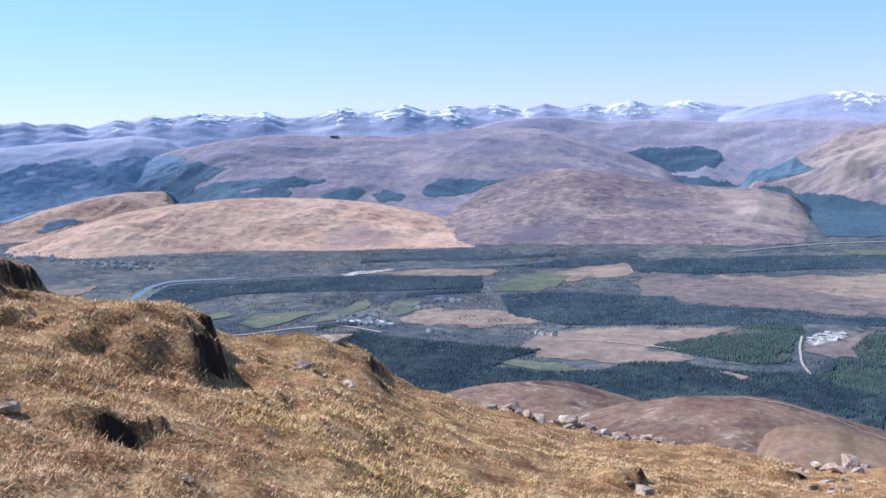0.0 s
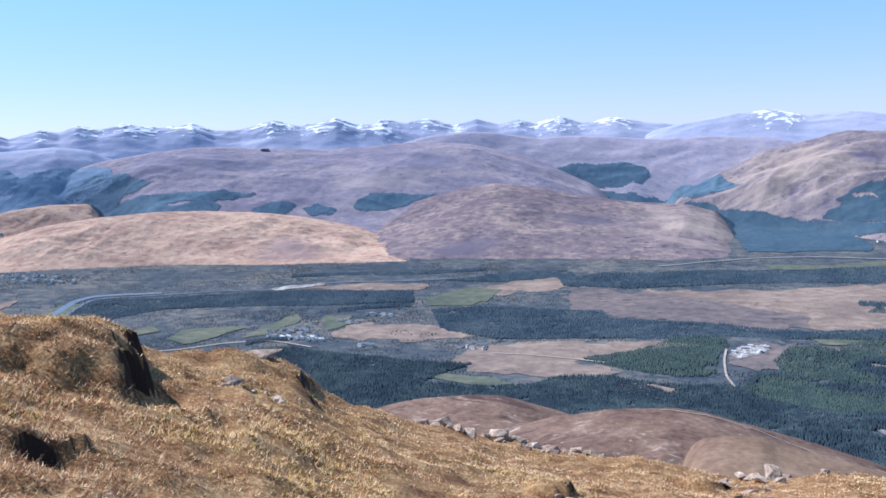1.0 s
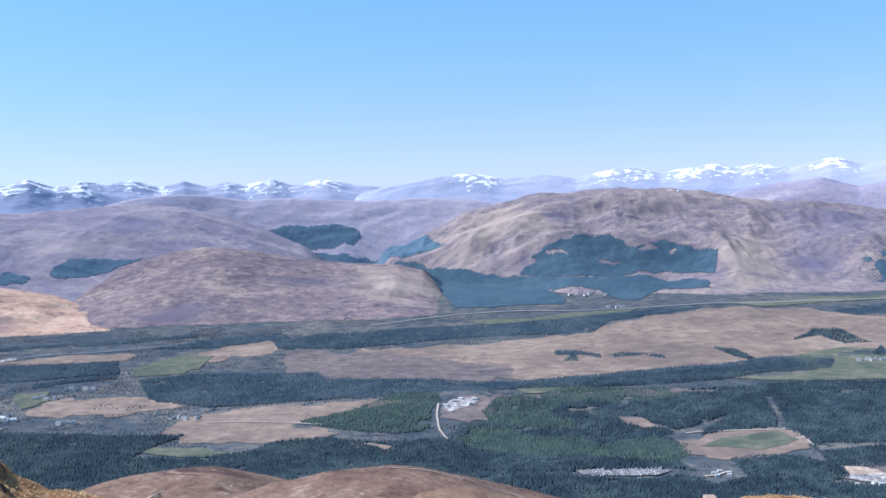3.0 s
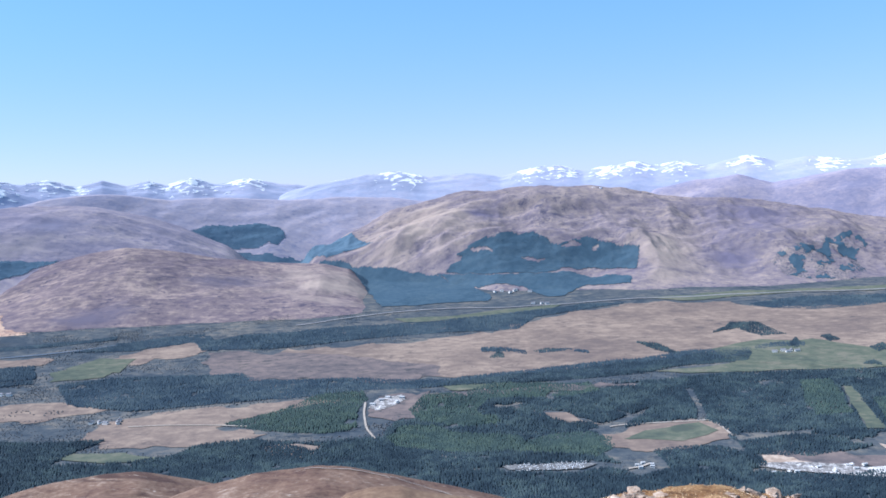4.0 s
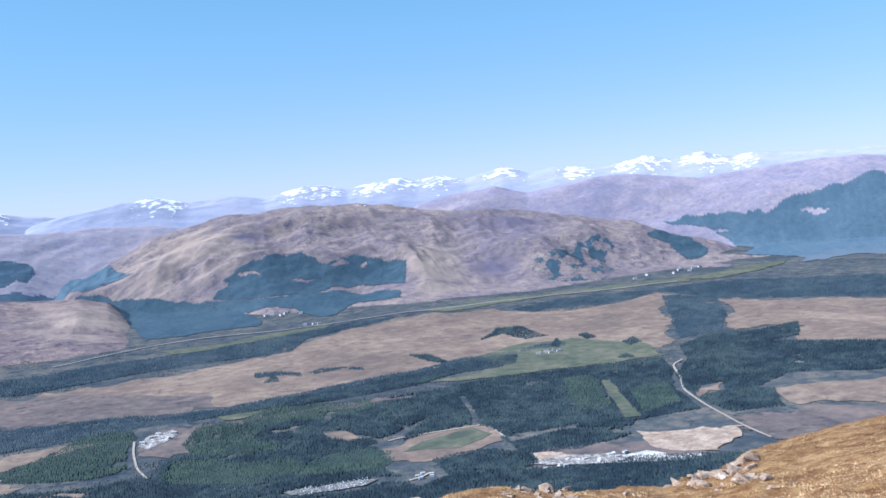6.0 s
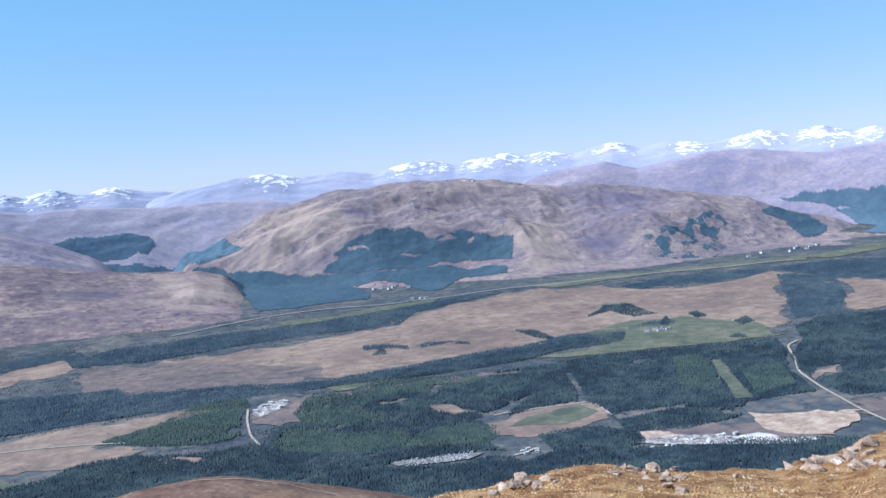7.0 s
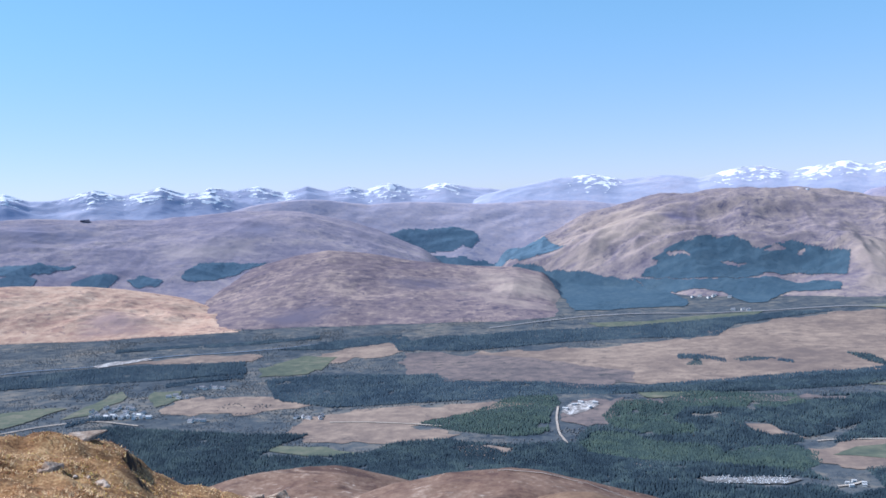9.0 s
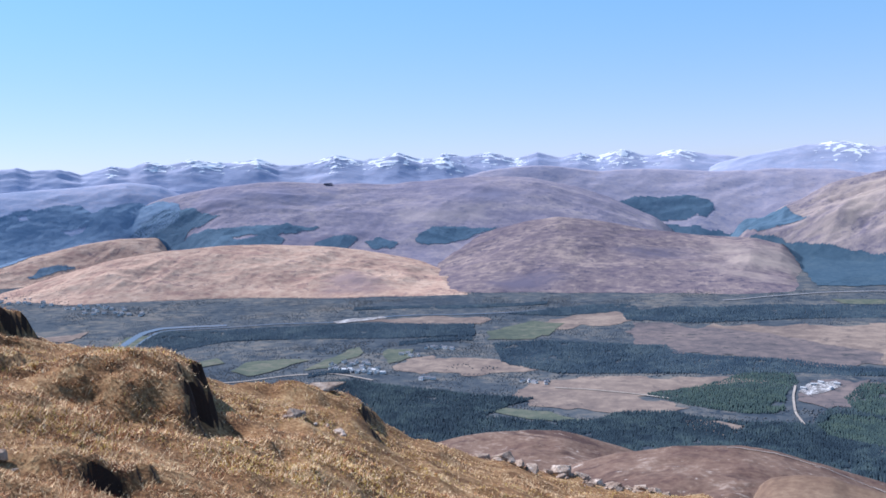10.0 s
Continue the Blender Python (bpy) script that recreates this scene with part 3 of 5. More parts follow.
# snow lies in streaks below the summits: bearing in degrees and half-width
SNOW = {'snow_left': [(-39.6, 0.4), (-37.2, 0.8), (-35.3, 0.9), (-34.2, 0.7), (-32.5, 1.2), (-31.7, 0.8), (-27.7, 0.9), (-26.6, 1.1), (-24.5, 1.1), (-23.5, 1.0), (-22.3, 0.8), (-21.0, 1.2)], 'snow_mid': [(-20.9, 0.8), (-18.2, 1.0), (-16.8, 0.6), (-12.9, 1.0), (-11.5, 0.7), (-10.4, 1.0), (-8.3, 0.8), (-7.1, 0.7)], 'snow_right': [(0.9, 1.0), (2.0, 0.6), (8.7, 0.9), (10.5, 1.0), (13.0, 1.0), (14.6, 1.2), (17.1, 1.2), (21.0, 1.1), (24.9, 1.0), (27.9, 0.6), (29.1, 1.0), (31.8, 1.4), (32.9, 1.0), (34.4, 0.8)]}


def snowfield(key, bearing, wide, seed):
    h = HILLS[key]
    a = np.linspace(bearing - wide * 1.3, bearing + wide * 1.3, 120)
    crest = float(np.interp(bearing, h.az, h.d))
    d = np.linspace(crest - 90, crest + 4, 64)
    A, D = np.meshgrid(a, d, indexing="ij")
    x, y = np.sin(np.radians(A)) * D, np.cos(np.radians(A)) * D
    X, Y = full_plan(x, y)
    X, Y = X + 0.4 * Y, Y - 0.4 * X
    reach = 1 - np.hypot((A - bearing) / (wide * 1.25), (D - crest + 14) / 52)
    lie = 0.6 * ridged(X, Y, 150, seed, 4) + 0.5 * fbm(X, Y, 60, seed + 9, 3) + 0.9 * reach
    quads = grid_faces(*A.shape)
    quads = quads[lie.ravel()[quads].mean(1) > 0.98]
    if len(quads):
        used, where = np.unique(quads, return_inverse=True)
        verts = np.stack([x, y, h.z_at(x, y) + 1.2], -1).reshape(-1, 3)[used]
        tagged(mesh_object("snowfield", verts, where.reshape(-1, 4)[:, ::-1], MAT["snow"], True, RANGES[key]), "broken white spring snow", kind="stuff")


for key, fields in SNOW.items():
    for n, (bearing, wide) in enumerate(fields):
        snowfield(key, bearing, wide, 900 + 7 * n)


# ---------------------------------------------------------------- the turf slope underfoot
NEAR_AZ = [-180, -90, -60, -50, -46.2, -44, -42, -40.6, -39, -37, -36, -33.6, -31.4, -29.4, -27.4, -26.2, -25.1, -23.6, -22, -20.5, -19.1, -17.1, -14.7, -11.4, -8.2, -5.3, -1.9, 1.1, 3.1, 4.5, 8, 11.3, 14, 19, 24, 27, 29.2, 30.6, 32.3, 33.7, 36.6, 38.6, 50, 90, 180]
NEAR_EL = [-3, -3, -4, -5.8, -7.5, -8.0, -8.8, -9.3, -9.8, -10.3, -10.8, -11.7, -12.3, -12.6, -13.2, -13.7, -14.4, -15.1, -15.4, -16.1, -16.5, -16.9, -17.5, -18.2, -18.6, -18.8, -19.2, -19.1, -18.9, -18.5, -18.3, -18.1, -17.6, -17.3, -17.4, -17.4, -17.4, -16.9, -16.5, -15.6, -14.7, -14.0, -12, -6, -3]
DIST_AZ = [-180, -90, -60, -46, -36, -30, -26, -22, -14.4, -3.4, 2.3, 9.3, 14.3, 22, 26, 29.4, 32.3, 34.4, 38, 50, 90, 180]
DIST = [14, 12, 11, 11.5, 12.5, 13, 14, 15, 16, 15.5, 15, 15, 16, 17, 18, 19, 22, 24, 28, 30, 20, 14]
# broken peat edges: x, y of the edge's middle, the way its face looks, half-length, height, width of the face, length over which the turf behind falls back
EDGES = [(-5.66, 7.92, 32, 1.75, 0.36, 0.15, 1.6), (-7.95, 7.65, 26, 1.05, 0.26, 0.20, 2.2), (-6.62, 6.35, 20, 0.50, 0.10, 0.12, 1.0), (-5.86, 12.10, 25, 1.20, 0.17, 0.18, 2.4),
         (-3.92, 4.62, 22, 0.16, 0.07, 0.08, 0.6), (-4.45, 7.20, 15, 0.55, 0.05, 0.12, 0.9), (-1.90, 10.35, 20, 0.36, 0.17, 0.12, 0.8), (-0.42, 13.40, 10, 0.45, 0.12, 0.14, 0.8),
         (-4.95, 10.60, 30, 0.50, 0.07, 0.12, 1.0), (-3.30, 6.10, 40, 0.45, 0.04, 0.12, 0.8)]
# peat hollows: x, y, half-length, half-width, turn, depth, softness of the rim
HOLLOWS = [(-5.10, 7.55, 1.05, 0.50, 122, -0.22, 0.9), (-5.02, 6.28, 0.30, 0.14, 20, -0.12, 0.85), (-6.15, 6.30, 0.30, 0.15, 55, -0.12, 0.85), (-7.55, 7.50, 0.45, 0.22, 60, -0.12, 0.85),
           (-5.74, 9.27, 0.28, 0.15, 10, -0.22, 0.85), (-5.15, 9.30, 0.42, 0.14, 130, -0.18, 0.85), (-3.88, 4.50, 0.17, 0.11, 40, -0.16, 0.85),
           (-0.22, 13.30, 0.50, 0.30, 10, -0.22, 0.85), (-4.40, 7.05, 0.50, 0.12, 60, -0.05, 0.8), (-1.65, 10.25, 0.30, 0.16, 40, -0.12, 0.85)]
FINE_AZ = np.arange(-180, 180.1, 0.25)
KERNEL = np.hanning(7)[1:-1] / np.hanning(7).sum()
FINE_EL, FINE_D = (np.convolve(np.pad(np.interp(FINE_AZ, k, v), 2, mode="edge"), KERNEL, mode="valid") for k, v in ((NEAR_AZ, NEAR_EL), (DIST_AZ, DIST)))


def near_z(x, y):
    a, d = polar(x, y)
    el, dc = np.interp(a, FINE_AZ, FINE_EL), np.interp(a, FINE_AZ, FINE_D)
    zc = EYE + dc * np.tan(np.radians(el))
    z = zc * np.clip(d / dc, 0, 1) - np.maximum(d - dc, 0) * 0.62 - np.maximum(d - dc, 0) ** 2 * 0.004
    wob = 0.5 * fbm(x, y, 0.9, 207, 3)
    ragged_edge = 0.16 * fbm(x, y, 0.5, 208, 2) + 0.07 * fbm(x, y, 0.16, 209, 2)
    for bx, by, face, ln, h, soft, back in EDGES:
        c, s = math.cos(radians(face)), math.sin(radians(face))
        p, q = (x - bx) * c + (y - by) * s + ragged_edge, (-(x - bx) * s + (y - by) * c + ragged_edge) / ln
        z = z + h * ease(0.5 - p / soft) * (1 - ease((-p - 0.3 * back) / (0.7 * back))) * (1 - ease((np.abs(q) - 0.55) / 0.45))
    for bx, by, ln, wd, turn, h, soft in HOLLOWS:
        c, s = math.cos(radians(turn)), math.sin(radians(turn))
        p, q = ((x - bx) * c + (y - by) * s) / ln, (-(x - bx) * s + (y - by) * c) / wd
        z = z + h * ease((1 - np.hypot(p, q) - 0.2 * wob) / soft)
    fade = np.clip(d / 3, 0, 1)
    lumps = 0.045 * fbm(x, y, 1.7, 201, 3) + 0.045 * fbm(x, y, 0.42, 205, 3) + 0.018 * fbm(x, y, 0.13, 206, 2)
    return z + lumps * fade


az = np.radians(np.concatenate([np.arange(-52, 46, 0.26), np.arange(46, 308, 4.0), [308.0]]))
dist = np.concatenate([[0.0, 0.6, 1.2, 1.8], np.geomspace(2.4, 34, 250), np.linspace(36, 60, 8)])
A, D = np.meshgrid(az, dist, indexing="ij")
nx, ny = np.sin(A) * D, np.cos(A) * D
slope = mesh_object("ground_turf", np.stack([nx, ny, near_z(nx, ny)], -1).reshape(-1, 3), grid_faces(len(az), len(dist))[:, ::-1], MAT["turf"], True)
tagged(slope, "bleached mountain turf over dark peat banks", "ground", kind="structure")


def grass(name, material, count, seed, reach, size, width, lean_span, label, patchy=None):
    """Blades strewn over the turf, thinner with distance."""
    rng = np.random.RandomState(seed)
    a = np.radians(rng.uniform(-50, 43, count))
    d = np.exp(rng.uniform(math.log(reach[0]), math.log(reach[1]), count))
    x, y = np.sin(a) * d, np.cos(a) * d
    e = 0.03
    z = near_z(x, y)
    sx, sy = (near_z(x + e, y) - z) / e, (near_z(x, y + e) - z) / e
    clump = fbm(x, y, 0.5, 301, 3)
    keep = (np.hypot(sx, sy) < 1.5) & (clump > rng.uniform(-1.05, 0.25, count))
    if patchy:
        size_of, middle, spread, gain = patchy
        favour = gain * np.exp(-((np.degrees(a) - middle) / spread) ** 2)
        keep &= fbm(x, y, size_of, seed + 5, 3) + favour > rng.uniform(0.0, 0.8, count)
    x, y, z, d, clump = x[keep], y[keep], z[keep], d[keep], clump[keep]
    n = len(x)
    long = size * (0.45 + rng.rand(n) ** 2 * 1.3) * (1 + 0.5 * np.clip(clump, -1, 1)) * np.interp(d, [3, 7, 11, 18], [0.85, 1.05, 0.9, 0.6])
    wide = width * np.clip(d / 5, 0.8, 1.7) * (0.6 + 0.8 * rng.rand(n))
    # blades lie over downhill and with the wind, in tufts
    turn = 2.5 * fbm(x, y, 0.3, 311, 2) + 0.6 + rng.normal(0, 1.7, n)
    lean = rng.uniform(lean_span[0], lean_span[1], n)
    dx, dy = np.cos(turn), np.sin(turn)
    side = np.stack([-dy, dx, np.zeros(n)], -1) * wide[:, None]
    base = np.stack([x, y, z - 0.006], -1)
    tip = base + np.stack([dx * np.sin(lean), dy * np.sin(lean), np.cos(lean)], -1) * long[:, None]
    verts = np.stack([base - side, base + side, tip], 1).reshape(-1, 3)
    ob = mesh_object(name, verts, np.arange(3 * n).reshape(-1, 3), MAT[material])
    return tagged(ob, label, "grass", kind="stuff")


grass("grass", "blade", 820000, 11, (2.8, 26), 0.038, 0.0025, (0.7, 1.5), "short dry red-brown mountain grass")
grass("straw", "straw", 460000, 14, (3.0, 26), 0.036, 0.0024, (0.6, 1.5), "pale bleached straw grass", (1.2, 8, 26, 0.95))
grass("moss", "moss", 430000, 12, (3.5, 24), 0.028, 0.003, (0.2, 1.3), "yellow-green moss among the grass", (1.6, -27, 9, 0.85))
grass("grass_stalks", "stalk", 30000, 13, (2.6, 18), 0.10, 0.0016, (0.7, 1.5), "long bleached grass stalks lying over")


# ---------------------------------------------------------------- rocks
def rock_mesh(seed):
    """A weathered block with chipped flat sides."""
    rng = np.random.RandomState(seed)
    bm = bmesh.new()
    for _ in range(13):
        q = Vector(rng.uniform(-1, 1, 3))
        bm.verts.new(q * (0.95 / max(abs(c) for c in q)) * rng.uniform(0.72, 1.0) * (0.8 if q.length > 1.2 else 1.0))
    hull = bmesh.ops.convex_hull(bm, input=bm.verts[:])
    bmesh.ops.delete(bm, geom=list({g for g in hull["geom_interior"] + hull["geom_unused"] if isinstance(g, bmesh.types.BMVert)}), context="VERTS")
    bmesh.ops.bevel(bm, geom=bm.edges[:], offset=0.03, segments=1, affect="EDGES")
    bmesh.ops.triangulate(bm, faces=bm.faces[:])
    bmesh.ops.subdivide_edges(bm, edges=[e for e in bm.edges if e.calc_length() > 0.25], cuts=2, use_grid_fill=True)
    bmesh.ops.triangulate(bm, faces=bm.faces[:])
    for v in bm.verts:
        q = v.co + Vector((seed * 3.1, 0, 0))
        v.co += v.co.normalized() * (0.06 * noise.noise(q * 2.1) + 0.06 * noise.noise(q * 5.3))
    me = bpy.data.meshes.new("rock")
    bm.to_mesh(me)
    bm.free()
    me.materials.append(MAT["stone"])
    return me


ROCKS = [rock_mesh(k) for k in range(9)]


def rock(x, y, size, seed, flat=0.65, label="weathered grey stone lying in the turf", group="stones on the slope", sink=0.45):
    rng = np.random.RandomState(seed)
    ob = new("rock", ROCKS[seed % len(ROCKS)])
    z = float(near_z(np.array(x), np.array(y)))
    h = size * flat
    ob.matrix_world = Matrix.LocRotScale((x, y, z + h * (0.9 - sink)), Euler((rng.uniform(-.3, .3), rng.uniform(-.3, .3), rng.uniform(0, 6.28))), (size * rng.uniform(.8, 1.3), size * rng.uniform(.7, 1.0), h))
    return tagged(ob, label, "rock", group)


for n, (x, y, size) in enumerate([
    (-4.37, 4.14, 0.08), (-3.17, 4.19, 0.04), (-5.49, 9.46, 0.13), (-6.34, 11.74, 0.31), (-5.06, 9.65, 0.08), (-5.09, 14.7, 0.16),
    (-4.83, 14.92, 0.27), (-4.55, 14.78, 0.11), (-4.43, 15.21, 0.13), (-4.02, 15.47, 0.22), (-3.96, 15.32, 0.11), (-3.71, 15.56, 0.14),
    (-3.67, 15.57, 0.1), (-3.48, 15.62, 0.14), (-3.39, 14.96, 0.11), (-3.21, 15.67, 0.2), (-2.99, 15.72, 0.17), (-2.76, 15.76, 0.22),
    (-2.58, 15.79, 0.18), (-2.36, 15.81, 0.22), (-2.18, 15.81, 0.13), (-3.07, 15.44, 0.13), (-1.77, 9.9, 0.12), (-0.38, 13.99, 0.15),
    (-0.13, 15.02, 0.12), (-0.01, 13.54, 0.17), (0.14, 14.64, 0.15), (0.29, 15.1, 0.23), (-0.14, 12.58, 0.12), (0.05, 12.3, 0.1),
    (0.52, 15.09, 0.1),
    (3.22, 13.65, 0.19), (3.77, 14.81, 0.23), (3.82, 14.01, 0.15), (6.03, 15.64, 0.17), (6.39, 15.78, 0.24), (5.83, 13.95, 0.16),
    (6.07, 13.89, 0.1), (1.32, 15.0, 0.14),
    (3.3, 13.46, 0.19), (3.87, 14.66, 0.19), (5.34, 14.64, 0.11), (6.38, 15.76, 0.22), (6.07, 14.65, 0.15), (5.45, 12.96, 0.19),
    (6.01, 13.96, 0.08), (6.7, 13.15, 0.09), (9.45, 16.53, 0.26), (9.68, 16.3, 0.26), (10.21, 16.38, 0.31), (10.46, 16.2, 0.36),
    (8.91, 13.51, 0.26), (9.1, 13.48, 0.11), (9.37, 15.42, 0.17), (7.06, 12.62, 0.08), (8.87, 12.32, 0.08), (8.81, 12.36, 0.1),
    (7.29, 14.2, 0.08),
]):
    rock(x, y, size * (0.70 if n > 30 else 1.0), n, 0.3 if n == 3 else 0.55, sink=0.78 if n > 30 else 0.6)
    for k in range(4 if 4 < n < 22 or n > 30 else 2):
        a = 2.4 * n + 2.1 * k
        rock(x + math.cos(a) * size * 1.9, y + math.sin(a) * size * 1.2, size * (0.28 + 0.2 * ((n + k) % 3)), n + 40 * k + 3, 0.5)


# ---------------------------------------------------------------- ground cover in the glen
HEIGHT = {"moor": 0.9, "heath": 1.2, "field": 1.5, "gravel": 1.9, "yard": 1.9, "sand": 1.7, "pale": 2.0, "road": 2.2, "track": 2.3, "river": 2.0, "loch": 1.2}
WORDS = {"pale": ("gravel_floor", "white washed gravel ground"), "moor": ("moor", "tan bleached moor grass"), "heath": ("heath", "grey-brown heath and bog"), "field": ("field", "dull green grass field"), "gravel": ("gravel_yard", "pale bare gravel yard"), "yard": ("car_park", "grey gravel car park among trees"), "sand": ("sand_pit", "pale sandy dug ground"), "tan": ("grass_slope", "tan bleached grass on the hillside"), "heather": ("heather", "dark purple-brown heather and crag"), "loch": ("water", "blue loch far up the glen")}


def ragged(outline, amount, seed):
    """The outline with its edges broken up."""
    pts = []
    for (x0, y0), (x1, y1) in zip(outline, outline[1:] + outline[:1]):
        n = max(1, int(math.hypot(x1 - x0, y1 - y0) / 14))
        for k in range(n):
            f = k / n
            pts.append((x0 + (x1 - x0) * f, y0 + (y1 - y0) * f))
    p = np.array(pts, float)
    return np.stack([p[:, 0] + amount * fbm(p[:, 0], p[:, 1], 60, seed, 3), p[:, 1] + amount * fbm(p[:, 0], p[:, 1], 60, seed + 9, 3)], -1)


PATCHES = []


def patch(kind, outline, on_hill=False):
    PATCHES.append(outline)
    name, label = WORDS[kind]
    p = ragged(outline, 22 if on_hill else 8 if kind == "pale" else 5 if kind in ("gravel", "yard") else 9 if kind == "field" else 26, 400)
    step = 10 if on_hill else 22
    bm = bmesh.new()
    bm.faces.new([bm.verts.new((x, y, 0)) for x, y in p])
    for axis in (0, 1):
        for c in np.arange(math.floor(p[:, axis].min() / step) * step + step, p[:, axis].max(), step):
            co, no = [0, 0, 0], [0, 0, 0]
            co[axis], no[axis] = float(c), 1
            bmesh.ops.bisect_plane(bm, geom=bm.verts[:] + bm.edges[:] + bm.faces[:], plane_co=co, plane_no=no)
    bmesh.ops.triangulate(bm, faces=bm.faces[:])
    xy = np.array([v.co[:2] for v in bm.verts])
    z = land(xy[:, 0], xy[:, 1], False) + 1.6 if on_hill else ground_z(xy[:, 0], xy[:, 1]) + HEIGHT[kind] + 0.02 * len(PATCHES)
    for v, h in zip(bm.verts, z):
        v.co.z = h
    bmesh.ops.recalc_face_normals(bm, faces=bm.faces[:])
    if sum(f.normal.z for f in bm.faces) < 0:
        bmesh.ops.reverse_faces(bm, faces=bm.faces[:])
    me = bpy.data.meshes.new(name)
    bm.to_mesh(me)
    bm.free()
    me.materials.append(MAT[{"loch": "river", "pale": "washed_gravel"}.get(kind, kind)])
    return tagged(full_uv(new(name, me)), label, name.replace("_", " "), kind="structure")


def lane(kind, width, line, lift=0.0, on_hills=False):
    """A ribbon along a line on the land."""
    p = np.array(line, float)
    t = np.linspace(0, len(p) - 1, len(p) * 12)
    k = np.arange(len(p))
    s = np.stack([np.interp(t, k, p[:, 0]), np.interp(t, k, p[:, 1])], -1)
    w = np.hanning(15)[1:-1]
    for c in (0, 1):
        inner = np.convolve(np.pad(s[:, c], 6, mode="edge"), w / w.sum(), mode="valid")
        s[:, c] = inner
    g = np.gradient(s, axis=0)
    g /= np.maximum(np.linalg.norm(g, axis=1), 1e-6)[:, None]
    n = np.stack([-g[:, 1], g[:, 0]], -1) * width / 2
    both = np.stack([s + n, s - n], 1).reshape(-1, 2)
    z = (land if on_hills else ground_z)(both[:, 0], both[:, 1]) + HEIGHT[kind] + lift
    i = np.arange(len(s) - 1) * 2
    ob = mesh_object(kind, np.column_stack([both, z]), np.stack([i, i + 1, i + 3, i + 2], -1), MAT[kind], True)
    return tagged(ob, {"road": "grey two-lane road along the glen", "track": "pale gravel track", "river": "slow blue river"}[kind], {"river": "water"}.get(kind, kind), kind="structure")


def inside(x, y, outline):
    hit = np.zeros(len(x), bool)
    for (x0, y0), (x1, y1) in zip(outline, outline[1:] + outline[:1]):
        if y0 != y1:
            hit ^= ((y0 > y) != (y1 > y)) & (x < (x1 - x0) * (y - y0) / (y1 - y0) + x0)
    return hit


FOREST_SEED = [500]
CLAIMED = []
WOOD = {"D": ("spruce", "dense dark spruce plantation"), "N": ("farwood_haze", "open native wood on the hillside"), "E": ("glenwood_haze", "dark conifer wood on the glen floor, blued in colour for haze"), "G": ("green", "mixed green conifer and larch wood"), "B": ("farwood_haze", "conifer plantation on the hillside, blued in colour for haze"), "F": ("midwood_haze", "far conifer plantation, paler and bluer in colour for haze"), "W": ("westwood_haze", "conifer forest at the glen's end, coloured pale blue for haze"), "S": ("birch", "bare grey-brown birch scrub")}


